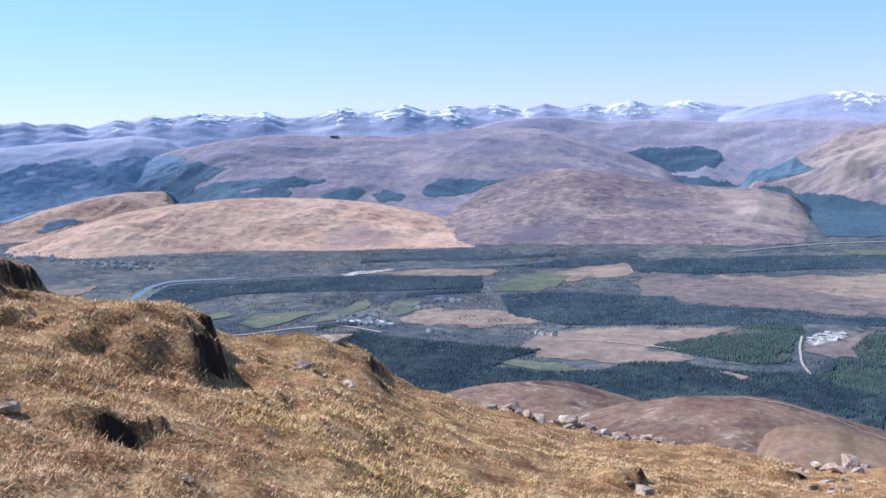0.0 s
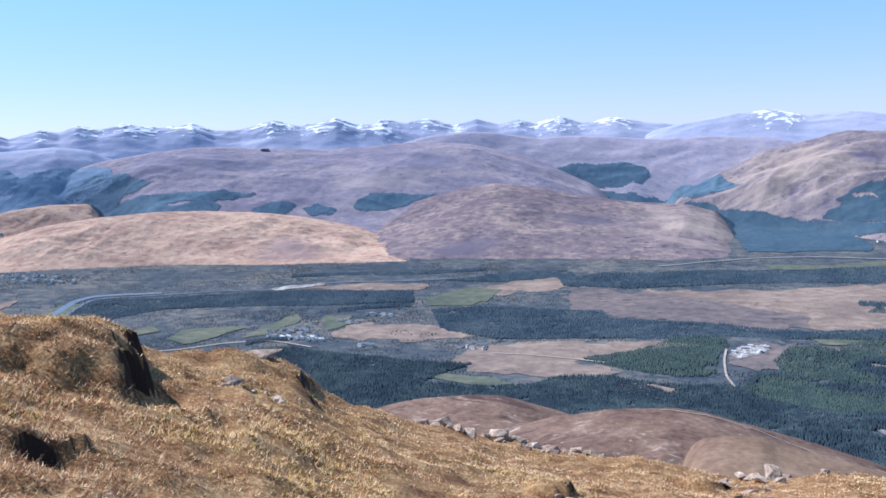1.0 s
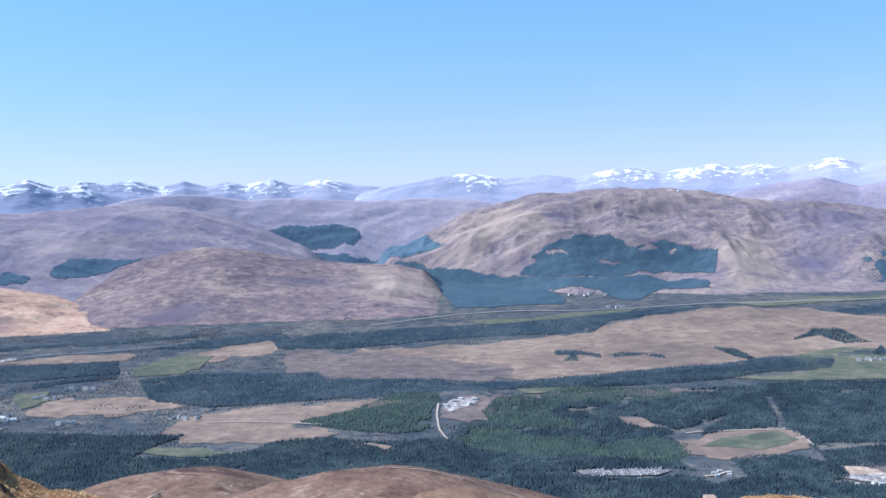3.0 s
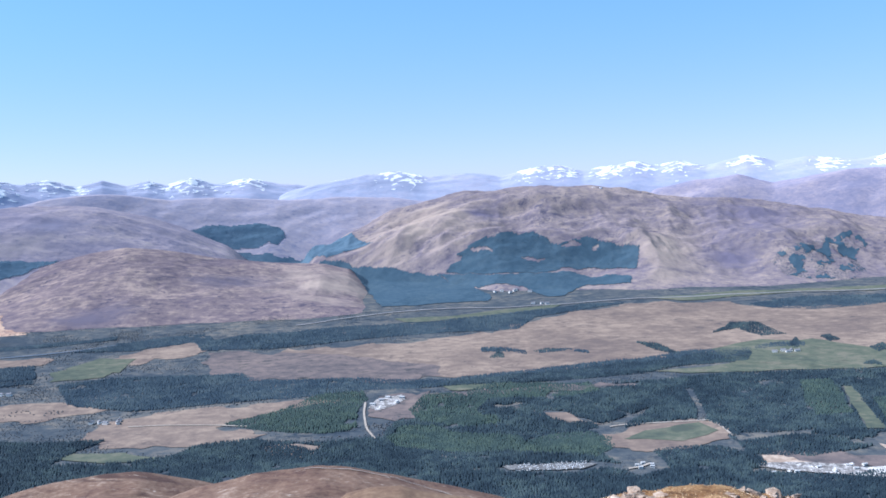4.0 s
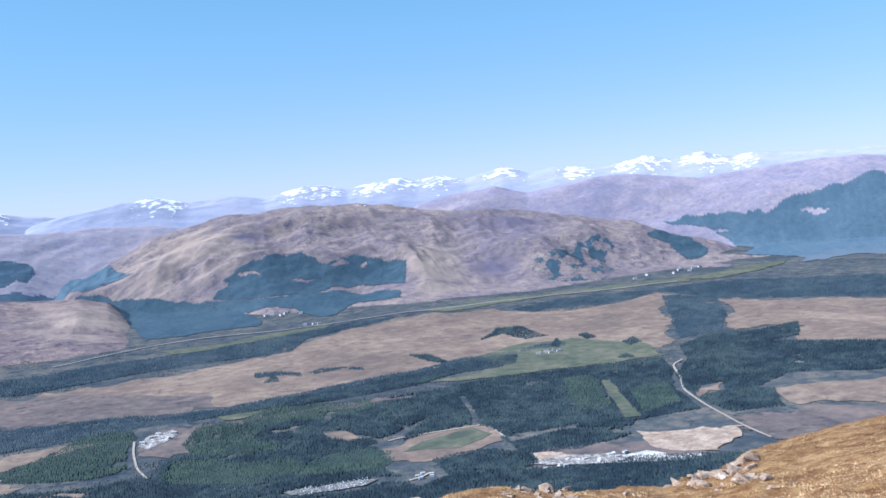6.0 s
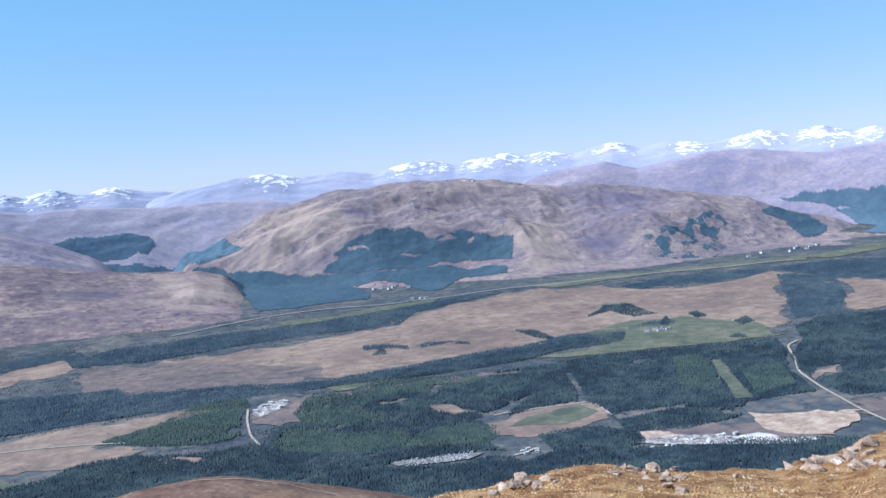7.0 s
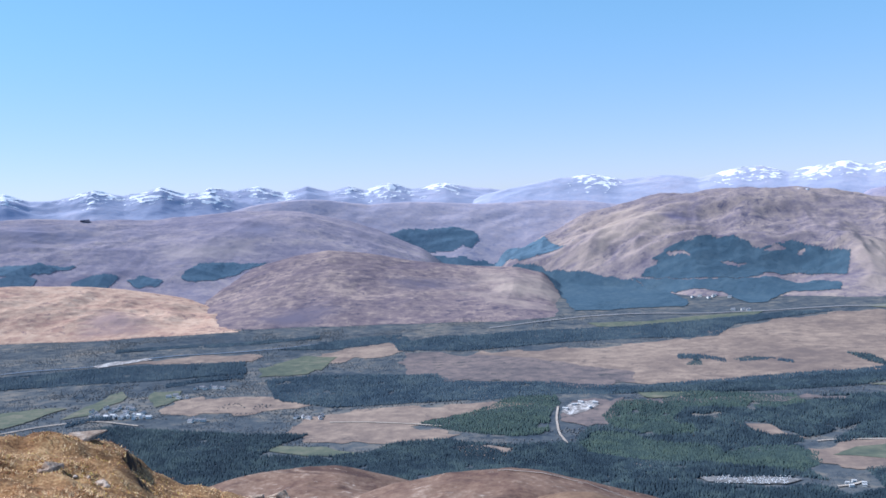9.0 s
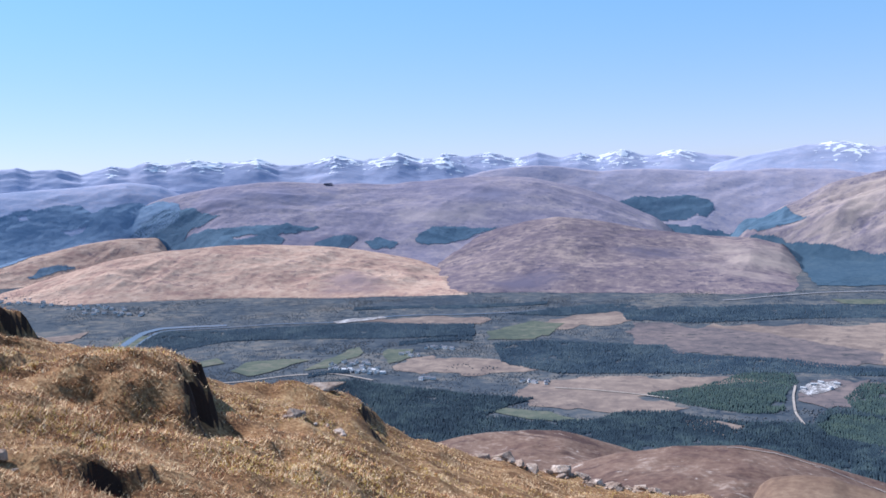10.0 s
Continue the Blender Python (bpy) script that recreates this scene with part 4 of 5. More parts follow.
def forest(name, kind, outline, holes=()):
    """Trees standing close within an outline, kept clear of the holes."""
    FOREST_SEED[0] += 1
    rng = np.random.RandomState(FOREST_SEED[0])
    p = np.array(outline, float)
    lo, hi = p.min(0), p.max(0)
    gap = {"D": 4.9, "E": 4.9, "N": 5.0, "G": 5.2, "B": 5.5, "F": 5.5, "W": 5.5, "S": 9.8}[kind]
    gx, gy = np.meshgrid(np.arange(lo[0], hi[0], gap), np.arange(lo[1], hi[1], gap))
    x = gx.ravel() + rng.uniform(-0.42, 0.42, gx.size) * gap
    y = gy.ravel() + rng.uniform(-0.42, 0.42, gx.size) * gap
    wx, wy = x + 8 * fbm(x, y, 50, 601, 2), y + 8 * fbm(x, y, 50, 611, 2)
    if kind != "S":
        wx, wy = (x + wx) / 2, (y + wy) / 2
    ok = inside(wx, wy, outline)
    for hole in list(holes) + (CLAIMED if kind in "DE" else []):
        ok &= ~inside(wx, wy, hole)
    if kind == "G":
        CLAIMED.append(outline)
    if kind == "S":
        ok &= fbm(x, y, 70, 621, 3) > rng.uniform(-0.7, 0.5, len(x))
    else:
        ok &= fbm(x, y, 45, 631, 2) > (rng.uniform(-0.8, 0.5, len(x)) if kind == "N" else -0.95)
    if kind == "S" and name == "glen_scrub":
        ok &= land(x, y, False) < ground_z(x, y) + 2
    x, y = x[ok], y[ok]
    n = len(x)
    z = land(x, y, False) + (1.3 if kind in 'BFW' else 0.2 if kind == 'N' else -0.3)
    d = np.hypot(x, y)
    far = 1800 - 3400 * np.log(np.clip(1 - (d - 1800) / 3050, 0.01, 1))
    k = np.where(d > 1800, d / far, 1.0)
    stand = 0.8 + 0.35 * fbm(x, y, 120, 641, 2)
    h = {"D": 10.0, "E": 8.5, "N": 3.2, "G": 9.0, "B": 3.2, "F": 2.6, "W": 2.6, "S": 3.4}[kind] * np.clip(stand, 0.45, 1.25) * rng.uniform(0.85, 1.15, n) * np.maximum(k, 0.35)
    r = h * rng.uniform(0.20, 0.27, n)
    if kind == "S":
        r = h * rng.uniform(0.4, 0.7, n)
        rings = ((0.12, 0.7), (0.6, 1.0))
    else:
        r = rng.uniform(1.5, 2.3, n) if kind in "BFWN" else np.maximum(r, 2.7)
        rings = ((0.10, 1.0),)
    phase = rng.uniform(0, 6.28, n)
    ang = phase[:, None] + np.arange(5) * 2 * math.pi / 5
    verts, faces, off = [], [], 0
    for lift, wide in rings:
        rr = r[:, None] * wide * rng.uniform(0.75, 1.25, (n, 5))
        verts.append(np.stack([x[:, None] + np.cos(ang) * rr, y[:, None] + np.sin(ang) * rr, z[:, None] + h[:, None] * (lift + rng.uniform(-0.05, 0.05, (n, 5)))], -1))
    tops = [1.0]
    for f in tops:
        verts.append(np.stack([x, y, z + h * f], -1)[:, None])
    block = np.concatenate(verts, 1)
    per = block.shape[1]
    j = np.arange(5)
    jn = (j + 1) % 5
    if kind != "S":
        local = np.stack([j, jn, np.full(5, 5)], -1)
    else:
        local = np.concatenate([np.stack([j, jn, 5 + jn], -1), np.stack([j, 5 + jn, 5 + j], -1), np.stack([5 + j, 5 + jn, np.full(5, 10)], -1)])
    faces = (np.arange(n)[:, None, None] * per + local[None]).reshape(-1, 3)
    block = block.reshape(-1, 3)
    if kind in "BFWN":
        # far off the crowns close to one canopy, with single tops standing out of it
        cx, cy = np.meshgrid(np.arange(lo[0], hi[0] + 5, 5.0), np.arange(lo[1], hi[1] + 5, 5.0), indexing="ij")
        cz = land(cx, cy, False) + 1.9 + 0.5 * fbm(cx, cy, 14, 651, 2)
        quads = grid_faces(*cx.shape)
        mx, my = cx.ravel()[quads].mean(1), cy.ravel()[quads].mean(1)
        mx, my = mx + 8 * fbm(mx, my, 50, 601, 2), my + 8 * fbm(mx, my, 50, 611, 2)
        shut = inside(mx, my, outline)
        if kind == "N":
            shut &= fbm(mx, my, 34, 661, 3) > -0.05
        for hole in holes:
            shut &= ~inside(mx, my, hole)
        quads = quads[shut] + len(block)
        block = np.concatenate([block, np.stack([cx, cy, cz], -1).reshape(-1, 3)])
        faces = np.concatenate([faces, quads[:, [0, 2, 1]], quads[:, [0, 3, 2]]])
    ob = mesh_object({"S": "birch_scrub"}.get(kind, "conifer_forest"), block, faces, MAT[WOOD[kind][0]], True)
    return tagged(ob, WOOD[kind][1], "forest", kind="stuff")


forest('stand', 'G', [(31, 2132), (92, 2134), (186, 2094), (281, 2070), (284, 2007), (220, 1970), (129, 1984), (62, 2028), (18, 2078)])
forest('stand', 'G', [(288, 2031), (356, 2072), (431, 2070), (476, 2020), (450, 1949), (357, 1950), (288, 1957)])
forest('stand', 'G', [(89, 2416), (165, 2422), (241, 2349), (205, 2270), (220, 2173), (143, 2157), (71, 2208), (50, 2308)])
forest('stand', 'G', [(1020, 2352), (1102, 2342), (1061, 2195), (1016, 2061), (936, 2068), (958, 2180)])
forest('stand', 'G', [(1117, 2173), (1225, 2176), (1173, 2011), (1051, 1968)])
CLAIMED.append([(41, 2426), (111, 2436), (280, 2433), (455, 2440), (632, 2427), (638, 2395), (447, 2397), (275, 2401), (108, 2400)])
CLAIMED.append([(377, 2215), (440, 2168), (463, 2122), (409, 2145)])
forest('lobe', 'G', [(-9, 2082), (29, 2172), (104, 2171), (148, 2095), (240, 2046), (303, 1987), (386, 2040), (460, 2037), (469, 1972), (417, 1904), (250, 1947), (93, 1995), (14, 2029)], [])
forest('lobe', 'G', [(105, 2192), (160, 2233), (249, 2215), (255, 2159), (177, 2140)], [])
forest('lobe', 'G', [(189, 2417), (268, 2483), (384, 2472), (515, 2455), (525, 2369), (445, 2334), (307, 2349), (225, 2356)], [])
CLAIMED.append([(351, 2237), (405, 2201), (433, 2145), (404, 2133), (363, 2187)])
CLAIMED.append([(738, 2346), (749, 2342), (701, 2107), (686, 2103)])
CLAIMED.append([(739, 1994), (844, 1964), (936, 1912), (931, 1901), (837, 1949), (732, 1975)])
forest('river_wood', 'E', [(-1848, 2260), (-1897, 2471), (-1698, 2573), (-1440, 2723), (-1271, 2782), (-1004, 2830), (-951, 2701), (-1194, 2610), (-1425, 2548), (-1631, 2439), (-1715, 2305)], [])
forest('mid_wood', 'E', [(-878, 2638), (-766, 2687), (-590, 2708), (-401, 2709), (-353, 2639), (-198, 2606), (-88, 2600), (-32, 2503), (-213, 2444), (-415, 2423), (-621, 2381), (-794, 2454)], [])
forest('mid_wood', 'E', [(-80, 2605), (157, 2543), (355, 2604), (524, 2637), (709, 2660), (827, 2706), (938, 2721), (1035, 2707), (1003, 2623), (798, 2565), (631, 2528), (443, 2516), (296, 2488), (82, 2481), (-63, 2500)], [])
forest('quarry_wood', 'G', [(-379, 2247), (-267, 2335), (-174, 2466), (-58, 2484), (-50, 2421), (-75, 2337), (-69, 2164), (-152, 2148), (-200, 2159), (-275, 2187)], [])
forest('near_wood', 'D', [(-1209, 2092), (-1099, 2185), (-909, 2173), (-729, 2159), (-620, 2166), (-669, 2077), (-692, 2005), (-473, 1992), (-421, 2095), (-304, 2129), (-182, 2089), (-48, 2093), (17, 2075), (106, 2027), (95, 1801), (-60, 1810), (-254, 1771), (-556, 1700), (-857, 1688)], [[(-307, 2070), (-193, 2087), (-133, 2044), (-217, 1989)]])
forest('plantation', 'D', [(-20, 2079), (12, 2197), (95, 2318), (236, 2364), (488, 2424), (686, 2442), (625, 2229), (461, 2108), (423, 1935), (451, 1857), (400, 1885), (194, 1867), (51, 1883), (-82, 1966), (-37, 2043)], [[(356, 2243), (406, 2222), (431, 2145), (382, 2164)], [(69, 2347), (181, 2375), (78, 2252), (25, 2195)]])
forest('plantation', 'D', [(686, 2442), (872, 2455), (1089, 2420), (1328, 2373), (1287, 2246), (1213, 2117), (1180, 1967), (1167, 1929), (1007, 1932), (951, 1849), (814, 1810), (699, 1855), (709, 1948), (713, 2028), (696, 2110), (589, 2100), (505, 2077), (625, 2229)], [[(1092, 2280), (1117, 2273), (1029, 1939), (990, 1949)], [(736, 2353), (752, 2349), (704, 2095), (690, 2112)], [(720, 1977), (889, 1976), (879, 1954), (718, 1938)]])
forest('low_wood', 'D', [(-631, 1908), (-532, 2007), (-432, 2057), (-228, 2087), (-82, 1959), (51, 1873), (193, 1857), (222, 1827), (362, 1813), (408, 1844), (481, 1799), (674, 1836), (673, 1757), (842, 1701), (884, 1717), (1113, 1603), (962, 1384), (273, 1514), (102, 1660), (-35, 1783), (-170, 1808), (-405, 1816)], [[(-142, 2035), (-59, 1955), (-104, 1941), (-175, 2010)], [(446, 1816), (513, 1836), (509, 1803), (464, 1779)]])
forest('square_wood', 'E', [(1733, 3062), (1861, 2924), (1766, 2717), (1635, 2549), (1526, 2526), (1485, 2542)], [])
forest('long_wood', 'E', [(1228, 3233), (1433, 3257), (1791, 3169), (2054, 3113), (2690, 2577), (2453, 2353), (1861, 2891), (1760, 3116), (1585, 3079), (1378, 3089), (1277, 3146)], [])
forest('east_wood', 'D', [(1438, 2456), (1581, 2524), (1711, 2467), (1847, 2472), (1765, 2353), (1659, 2344), (2061, 1981), (1900, 1830), (1497, 2056), (1364, 2001), (1390, 1954), (1326, 1836), (1215, 1870), (1208, 1968), (1230, 2095), (1279, 2216), (1378, 2315)], [[(1268, 2086), (1329, 2086), (1300, 2017), (1207, 2013)]])
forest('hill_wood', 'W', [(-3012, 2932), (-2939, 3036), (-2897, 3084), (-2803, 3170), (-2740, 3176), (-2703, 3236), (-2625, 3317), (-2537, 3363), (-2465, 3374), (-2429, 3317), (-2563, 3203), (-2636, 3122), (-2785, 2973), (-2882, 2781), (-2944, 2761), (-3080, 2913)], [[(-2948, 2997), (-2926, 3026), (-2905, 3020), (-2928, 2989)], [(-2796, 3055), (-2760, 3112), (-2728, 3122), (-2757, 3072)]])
# same forest, in the darker colour to offset its sunlit flank
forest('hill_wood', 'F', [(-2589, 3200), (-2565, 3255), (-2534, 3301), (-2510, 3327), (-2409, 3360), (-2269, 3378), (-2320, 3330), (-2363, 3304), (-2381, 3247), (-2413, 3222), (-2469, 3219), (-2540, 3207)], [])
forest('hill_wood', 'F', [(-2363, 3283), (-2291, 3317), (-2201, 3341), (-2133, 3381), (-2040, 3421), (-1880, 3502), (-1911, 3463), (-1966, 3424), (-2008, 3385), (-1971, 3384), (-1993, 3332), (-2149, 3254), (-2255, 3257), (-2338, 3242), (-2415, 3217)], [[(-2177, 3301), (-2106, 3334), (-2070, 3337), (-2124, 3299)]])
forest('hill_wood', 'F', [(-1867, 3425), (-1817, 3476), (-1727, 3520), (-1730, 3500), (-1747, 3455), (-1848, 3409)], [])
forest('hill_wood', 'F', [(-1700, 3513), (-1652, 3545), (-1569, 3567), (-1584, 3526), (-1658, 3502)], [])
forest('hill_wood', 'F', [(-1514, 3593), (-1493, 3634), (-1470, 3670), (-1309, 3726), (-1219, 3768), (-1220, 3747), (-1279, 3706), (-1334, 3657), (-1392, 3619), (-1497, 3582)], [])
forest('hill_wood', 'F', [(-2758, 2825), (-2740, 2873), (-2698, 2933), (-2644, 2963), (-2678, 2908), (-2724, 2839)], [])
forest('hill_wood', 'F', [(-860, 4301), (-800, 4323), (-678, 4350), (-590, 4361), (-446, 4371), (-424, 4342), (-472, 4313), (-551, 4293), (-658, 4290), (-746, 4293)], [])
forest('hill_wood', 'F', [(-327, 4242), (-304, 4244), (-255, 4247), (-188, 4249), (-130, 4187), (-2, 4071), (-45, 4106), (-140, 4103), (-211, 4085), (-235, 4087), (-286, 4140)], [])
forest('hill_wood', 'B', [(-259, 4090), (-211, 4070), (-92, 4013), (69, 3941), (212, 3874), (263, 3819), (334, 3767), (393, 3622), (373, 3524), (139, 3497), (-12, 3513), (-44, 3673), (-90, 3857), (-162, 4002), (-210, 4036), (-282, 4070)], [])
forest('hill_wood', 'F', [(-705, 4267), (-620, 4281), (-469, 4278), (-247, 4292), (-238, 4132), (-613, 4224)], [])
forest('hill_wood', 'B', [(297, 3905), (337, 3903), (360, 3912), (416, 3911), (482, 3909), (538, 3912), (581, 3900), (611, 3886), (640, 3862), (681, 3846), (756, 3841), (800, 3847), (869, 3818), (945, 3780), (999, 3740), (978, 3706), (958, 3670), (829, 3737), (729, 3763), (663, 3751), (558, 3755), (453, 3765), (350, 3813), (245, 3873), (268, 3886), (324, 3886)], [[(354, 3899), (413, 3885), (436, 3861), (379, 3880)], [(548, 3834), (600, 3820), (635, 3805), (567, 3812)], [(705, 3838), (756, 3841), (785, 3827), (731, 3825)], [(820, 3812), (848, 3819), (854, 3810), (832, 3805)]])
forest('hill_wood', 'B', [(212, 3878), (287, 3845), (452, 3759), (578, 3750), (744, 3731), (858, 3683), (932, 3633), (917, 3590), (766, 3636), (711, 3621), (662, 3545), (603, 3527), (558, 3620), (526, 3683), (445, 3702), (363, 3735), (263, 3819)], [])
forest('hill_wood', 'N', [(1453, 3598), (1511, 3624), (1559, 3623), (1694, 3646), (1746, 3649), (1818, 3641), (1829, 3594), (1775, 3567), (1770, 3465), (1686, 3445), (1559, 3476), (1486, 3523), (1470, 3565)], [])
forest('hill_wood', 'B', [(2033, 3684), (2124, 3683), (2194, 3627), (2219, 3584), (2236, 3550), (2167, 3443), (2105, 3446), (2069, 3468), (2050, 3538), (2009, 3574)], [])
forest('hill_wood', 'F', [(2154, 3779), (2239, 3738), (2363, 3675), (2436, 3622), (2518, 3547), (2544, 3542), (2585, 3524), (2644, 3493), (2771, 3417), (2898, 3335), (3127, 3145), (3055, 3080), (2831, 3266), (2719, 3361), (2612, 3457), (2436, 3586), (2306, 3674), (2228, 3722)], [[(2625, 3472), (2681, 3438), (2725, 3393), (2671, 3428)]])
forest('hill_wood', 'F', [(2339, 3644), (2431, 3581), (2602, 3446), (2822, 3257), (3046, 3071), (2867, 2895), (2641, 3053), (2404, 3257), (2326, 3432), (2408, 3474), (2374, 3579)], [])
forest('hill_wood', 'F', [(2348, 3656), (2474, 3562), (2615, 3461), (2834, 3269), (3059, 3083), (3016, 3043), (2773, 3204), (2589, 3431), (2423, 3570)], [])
forest('band_wood', 'E', [(-561, 3076), (-463, 3154), (-171, 3231), (205, 3270), (435, 3314), (694, 3390), (839, 3359), (497, 3228), (421, 3083), (194, 3101), (-74, 3062), (-332, 2972), (-507, 2970)], [])
forest('thin_wood', 'E', [(-949, 2975), (-797, 3073), (-608, 3141), (-559, 3171), (-504, 2956), (-555, 2970), (-597, 3082), (-773, 2978)], [])
forest('works_wood', 'D', [(530, 1922), (595, 1932), (664, 1918), (716, 1831), (705, 1778), (628, 1759), (530, 1806)], [])
forest('copse', 'D', [(1134, 2688), (1188, 2757), (1176, 2684), (1144, 2643)], [])
forest('copse', 'D', [(1255, 2744), (1297, 2766), (1290, 2704), (1254, 2688)], [])
forest('copse', 'S', [(1213, 2523), (1261, 2550), (1260, 2492), (1210, 2467)], [])
forest('copse', 'D', [(1328, 2613), (1386, 2637), (1380, 2577), (1333, 2555)], [])
forest('copse', 'S', [(1285, 2389), (1337, 2418), (1344, 2364), (1294, 2342)], [])
forest('copse', 'D', [(1237, 2449), (1280, 2478), (1274, 2425)], [])
forest('copse', 'S', [(407, 1862), (467, 1911), (535, 1899), (545, 1836), (478, 1786), (416, 1804)], [])
forest('copse', 'D', [(274, 1878), (332, 1885), (390, 1885), (389, 1874), (331, 1871), (273, 1864)], [])
forest('copse', 'D', [(291, 2761), (330, 2852), (338, 2751)], [])
forest('copse', 'D', [(419, 2805), (472, 2840), (517, 2809), (481, 2791)], [])
forest('copse', 'D', [(739, 2842), (792, 2814), (825, 2670), (772, 2744)], [])
forest('copse', 'D', [(984, 2895), (1084, 2995), (1153, 2980), (1187, 2815), (1108, 2819), (1077, 2927)], [])
forest('belt_wood', 'D', [(74, 2489), (411, 2570), (640, 2618), (784, 2617), (959, 2697), (1020, 2659), (975, 2563), (781, 2556), (674, 2507), (457, 2491), (248, 2476)], [])
forest('copse', 'S', [(1099, 2648), (1183, 2744), (1192, 2706), (1143, 2614)], [])
forest('copse', 'S', [(1243, 2724), (1293, 2757), (1285, 2696)], [])
forest('copse', 'S', [(1263, 2536), (1376, 2643), (1389, 2557), (1311, 2488)], [])
forest('scrub', 'S', [(-1621, 2199), (-1586, 2399), (-1403, 2507), (-1181, 2580), (-948, 2668), (-851, 2531), (-1031, 2476), (-1264, 2525), (-1293, 2241), (-1352, 2112), (-1481, 2100)], [])
forest('scrub', 'S', [(-1110, 2209), (-1018, 2287), (-861, 2327), (-673, 2354), (-683, 2238), (-831, 2203), (-983, 2205)], [])
forest('scrub', 'S', [(-2192, 2699), (-1910, 2904), (-1456, 3041), (-1010, 3221), (-621, 3268), (-62, 3422), (-5, 3398), (-586, 3075), (-1117, 2949), (-1659, 2836), (-1975, 2690)], [])
forest('scrub', 'S', [(-2889, 2783), (-2666, 2890), (-2407, 2654), (-2096, 2740), (-2049, 2530), (-2220, 2390), (-2525, 2419)], [])

forest('belt', 'S', [(-2082, 2818), (-1887, 2944), (-1690, 3036), (-1399, 3073), (-1222, 3159), (-1203, 3107), (-1374, 3016), (-1661, 2983), (-1856, 2893), (-2050, 2773)])
forest('belt', 'E', [(-1461, 2932), (-1254, 3028), (-1034, 3092), (-860, 3169), (-850, 3129), (-1022, 3054), (-1239, 2990), (-1445, 2899)])
forest('belt', 'S', [(-1020, 3173), (-850, 3284), (-628, 3351), (-370, 3405), (-118, 3455), (-116, 3381), (-362, 3326), (-615, 3280), (-833, 3217), (-1000, 3107)])
forest('belt', 'E', [(-835, 3073), (-703, 3154), (-582, 3200), (-575, 3160), (-694, 3113), (-824, 3033)])
forest('belt', 'S', [(-1617, 2301), (-1506, 2423), (-1318, 2486), (-1142, 2573), (-1119, 2521), (-1291, 2434), (-1476, 2373), (-1584, 2252)])
forest('belt', 'E', [(-1142, 2573), (-1063, 2642), (-956, 2691), (-944, 2657), (-1048, 2606), (-1126, 2537)])
forest('belt', 'S', [(-2078, 2595), (-1848, 2706), (-1651, 2809), (-1624, 2762), (-1819, 2663), (-2045, 2552)])
forest('belt', 'S', [(-1046, 2277), (-977, 2342), (-877, 2415), (-781, 2413), (-769, 2373), (-863, 2376), (-961, 2303), (-1030, 2241)])
forest('belt', 'E', [(-1235, 2198), (-1198, 2252), (-1144, 2278), (-1129, 2247), (-1182, 2221), (-1219, 2168)])
forest('belt', 'S', [(25, 3249), (255, 3340), (494, 3368), (652, 3352), (641, 3299), (485, 3311), (251, 3294), (24, 3203)])
forest('belt', 'S', [(590, 3454), (869, 3395), (1157, 3307), (1157, 3307), (869, 3395), (590, 3452)])
forest('belt', 'S', [(1109, 2569), (1203, 2551), (1341, 2519), (1322, 2484), (1187, 2517), (1095, 2536)])
forest('belt', 'E', [(1050, 2717), (1123, 2721), (1194, 2701), (1176, 2660), (1105, 2678), (1033, 2673)])
forest('belt', 'E', [(282, 2875), (364, 2862), (408, 2820), (401, 2774), (358, 2813), (276, 2826)])
forest('belt', 'E', [(440, 2809), (527, 2821), (585, 2776), (580, 2751), (522, 2795), (436, 2783)])
forest('belt', 'S', [(141, 2753), (269, 2757), (335, 2648), (343, 2596), (339, 2567), (331, 2618), (265, 2727), (139, 2723)])
patch('moor', [(-328, 2954), (25, 3002), (203, 3055), (405, 3087), (455, 3177), (649, 3295), (923, 3349), (1200, 3259), (1285, 3167), (1529, 3092), (1768, 3142), (1474, 2539), (1367, 2500), (1143, 2654), (877, 2655), (712, 2649), (475, 2585), (318, 2562), (167, 2564), (81, 2667), (-135, 2705), (-302, 2852)])
patch('heath', [(-521, 2931), (-309, 2931), (-43, 2825), (145, 2703), (154, 2595), (18, 2564), (-161, 2622), (-338, 2621), (-507, 2757)])
patch('moor', [(-897, 2781), (-766, 2950), (-597, 3082), (-541, 2972), (-598, 2907), (-770, 2828)])
patch('moor', [(-687, 2173), (-636, 2325), (-466, 2380), (-273, 2418), (-132, 2434), (-237, 2335), (-354, 2287), (-387, 2240), (-258, 2156), (-412, 2091), (-596, 2126)])
patch('moor', [(-1070, 2330), (-1025, 2460), (-882, 2476), (-742, 2437), (-684, 2394), (-834, 2338), (-963, 2307)])
patch('moor', [(-1392, 2789), (-1193, 2877), (-980, 2923), (-979, 2864), (-1165, 2808)])
patch('field', [(-1274, 2223), (-1267, 2354), (-1234, 2500), (-1188, 2449), (-1212, 2281)])
patch('field', [(-1132, 2432), (-1142, 2492), (-1079, 2508), (-1045, 2436), (-1081, 2356)])
patch('field', [(-927, 2761), (-786, 2888), (-740, 2847), (-773, 2712), (-912, 2663)])
patch('field', [(-708, 2041), (-657, 2075), (-556, 2071), (-475, 2031), (-491, 2004), (-588, 2008)])
patch('field', [(-1925, 2220), (-1953, 2380), (-1900, 2420), (-1848, 2273)])
patch('field', [(710, 2527), (836, 2529), (998, 2581), (1099, 2589), (1240, 2505), (1374, 2399), (1198, 2421), (979, 2453), (816, 2470)])
patch('field', [(1012, 2661), (1109, 2733), (1228, 2729), (1303, 2634), (1177, 2616)])
patch('field', [(-907, 2795), (-846, 2898), (-738, 2902), (-747, 2753)])
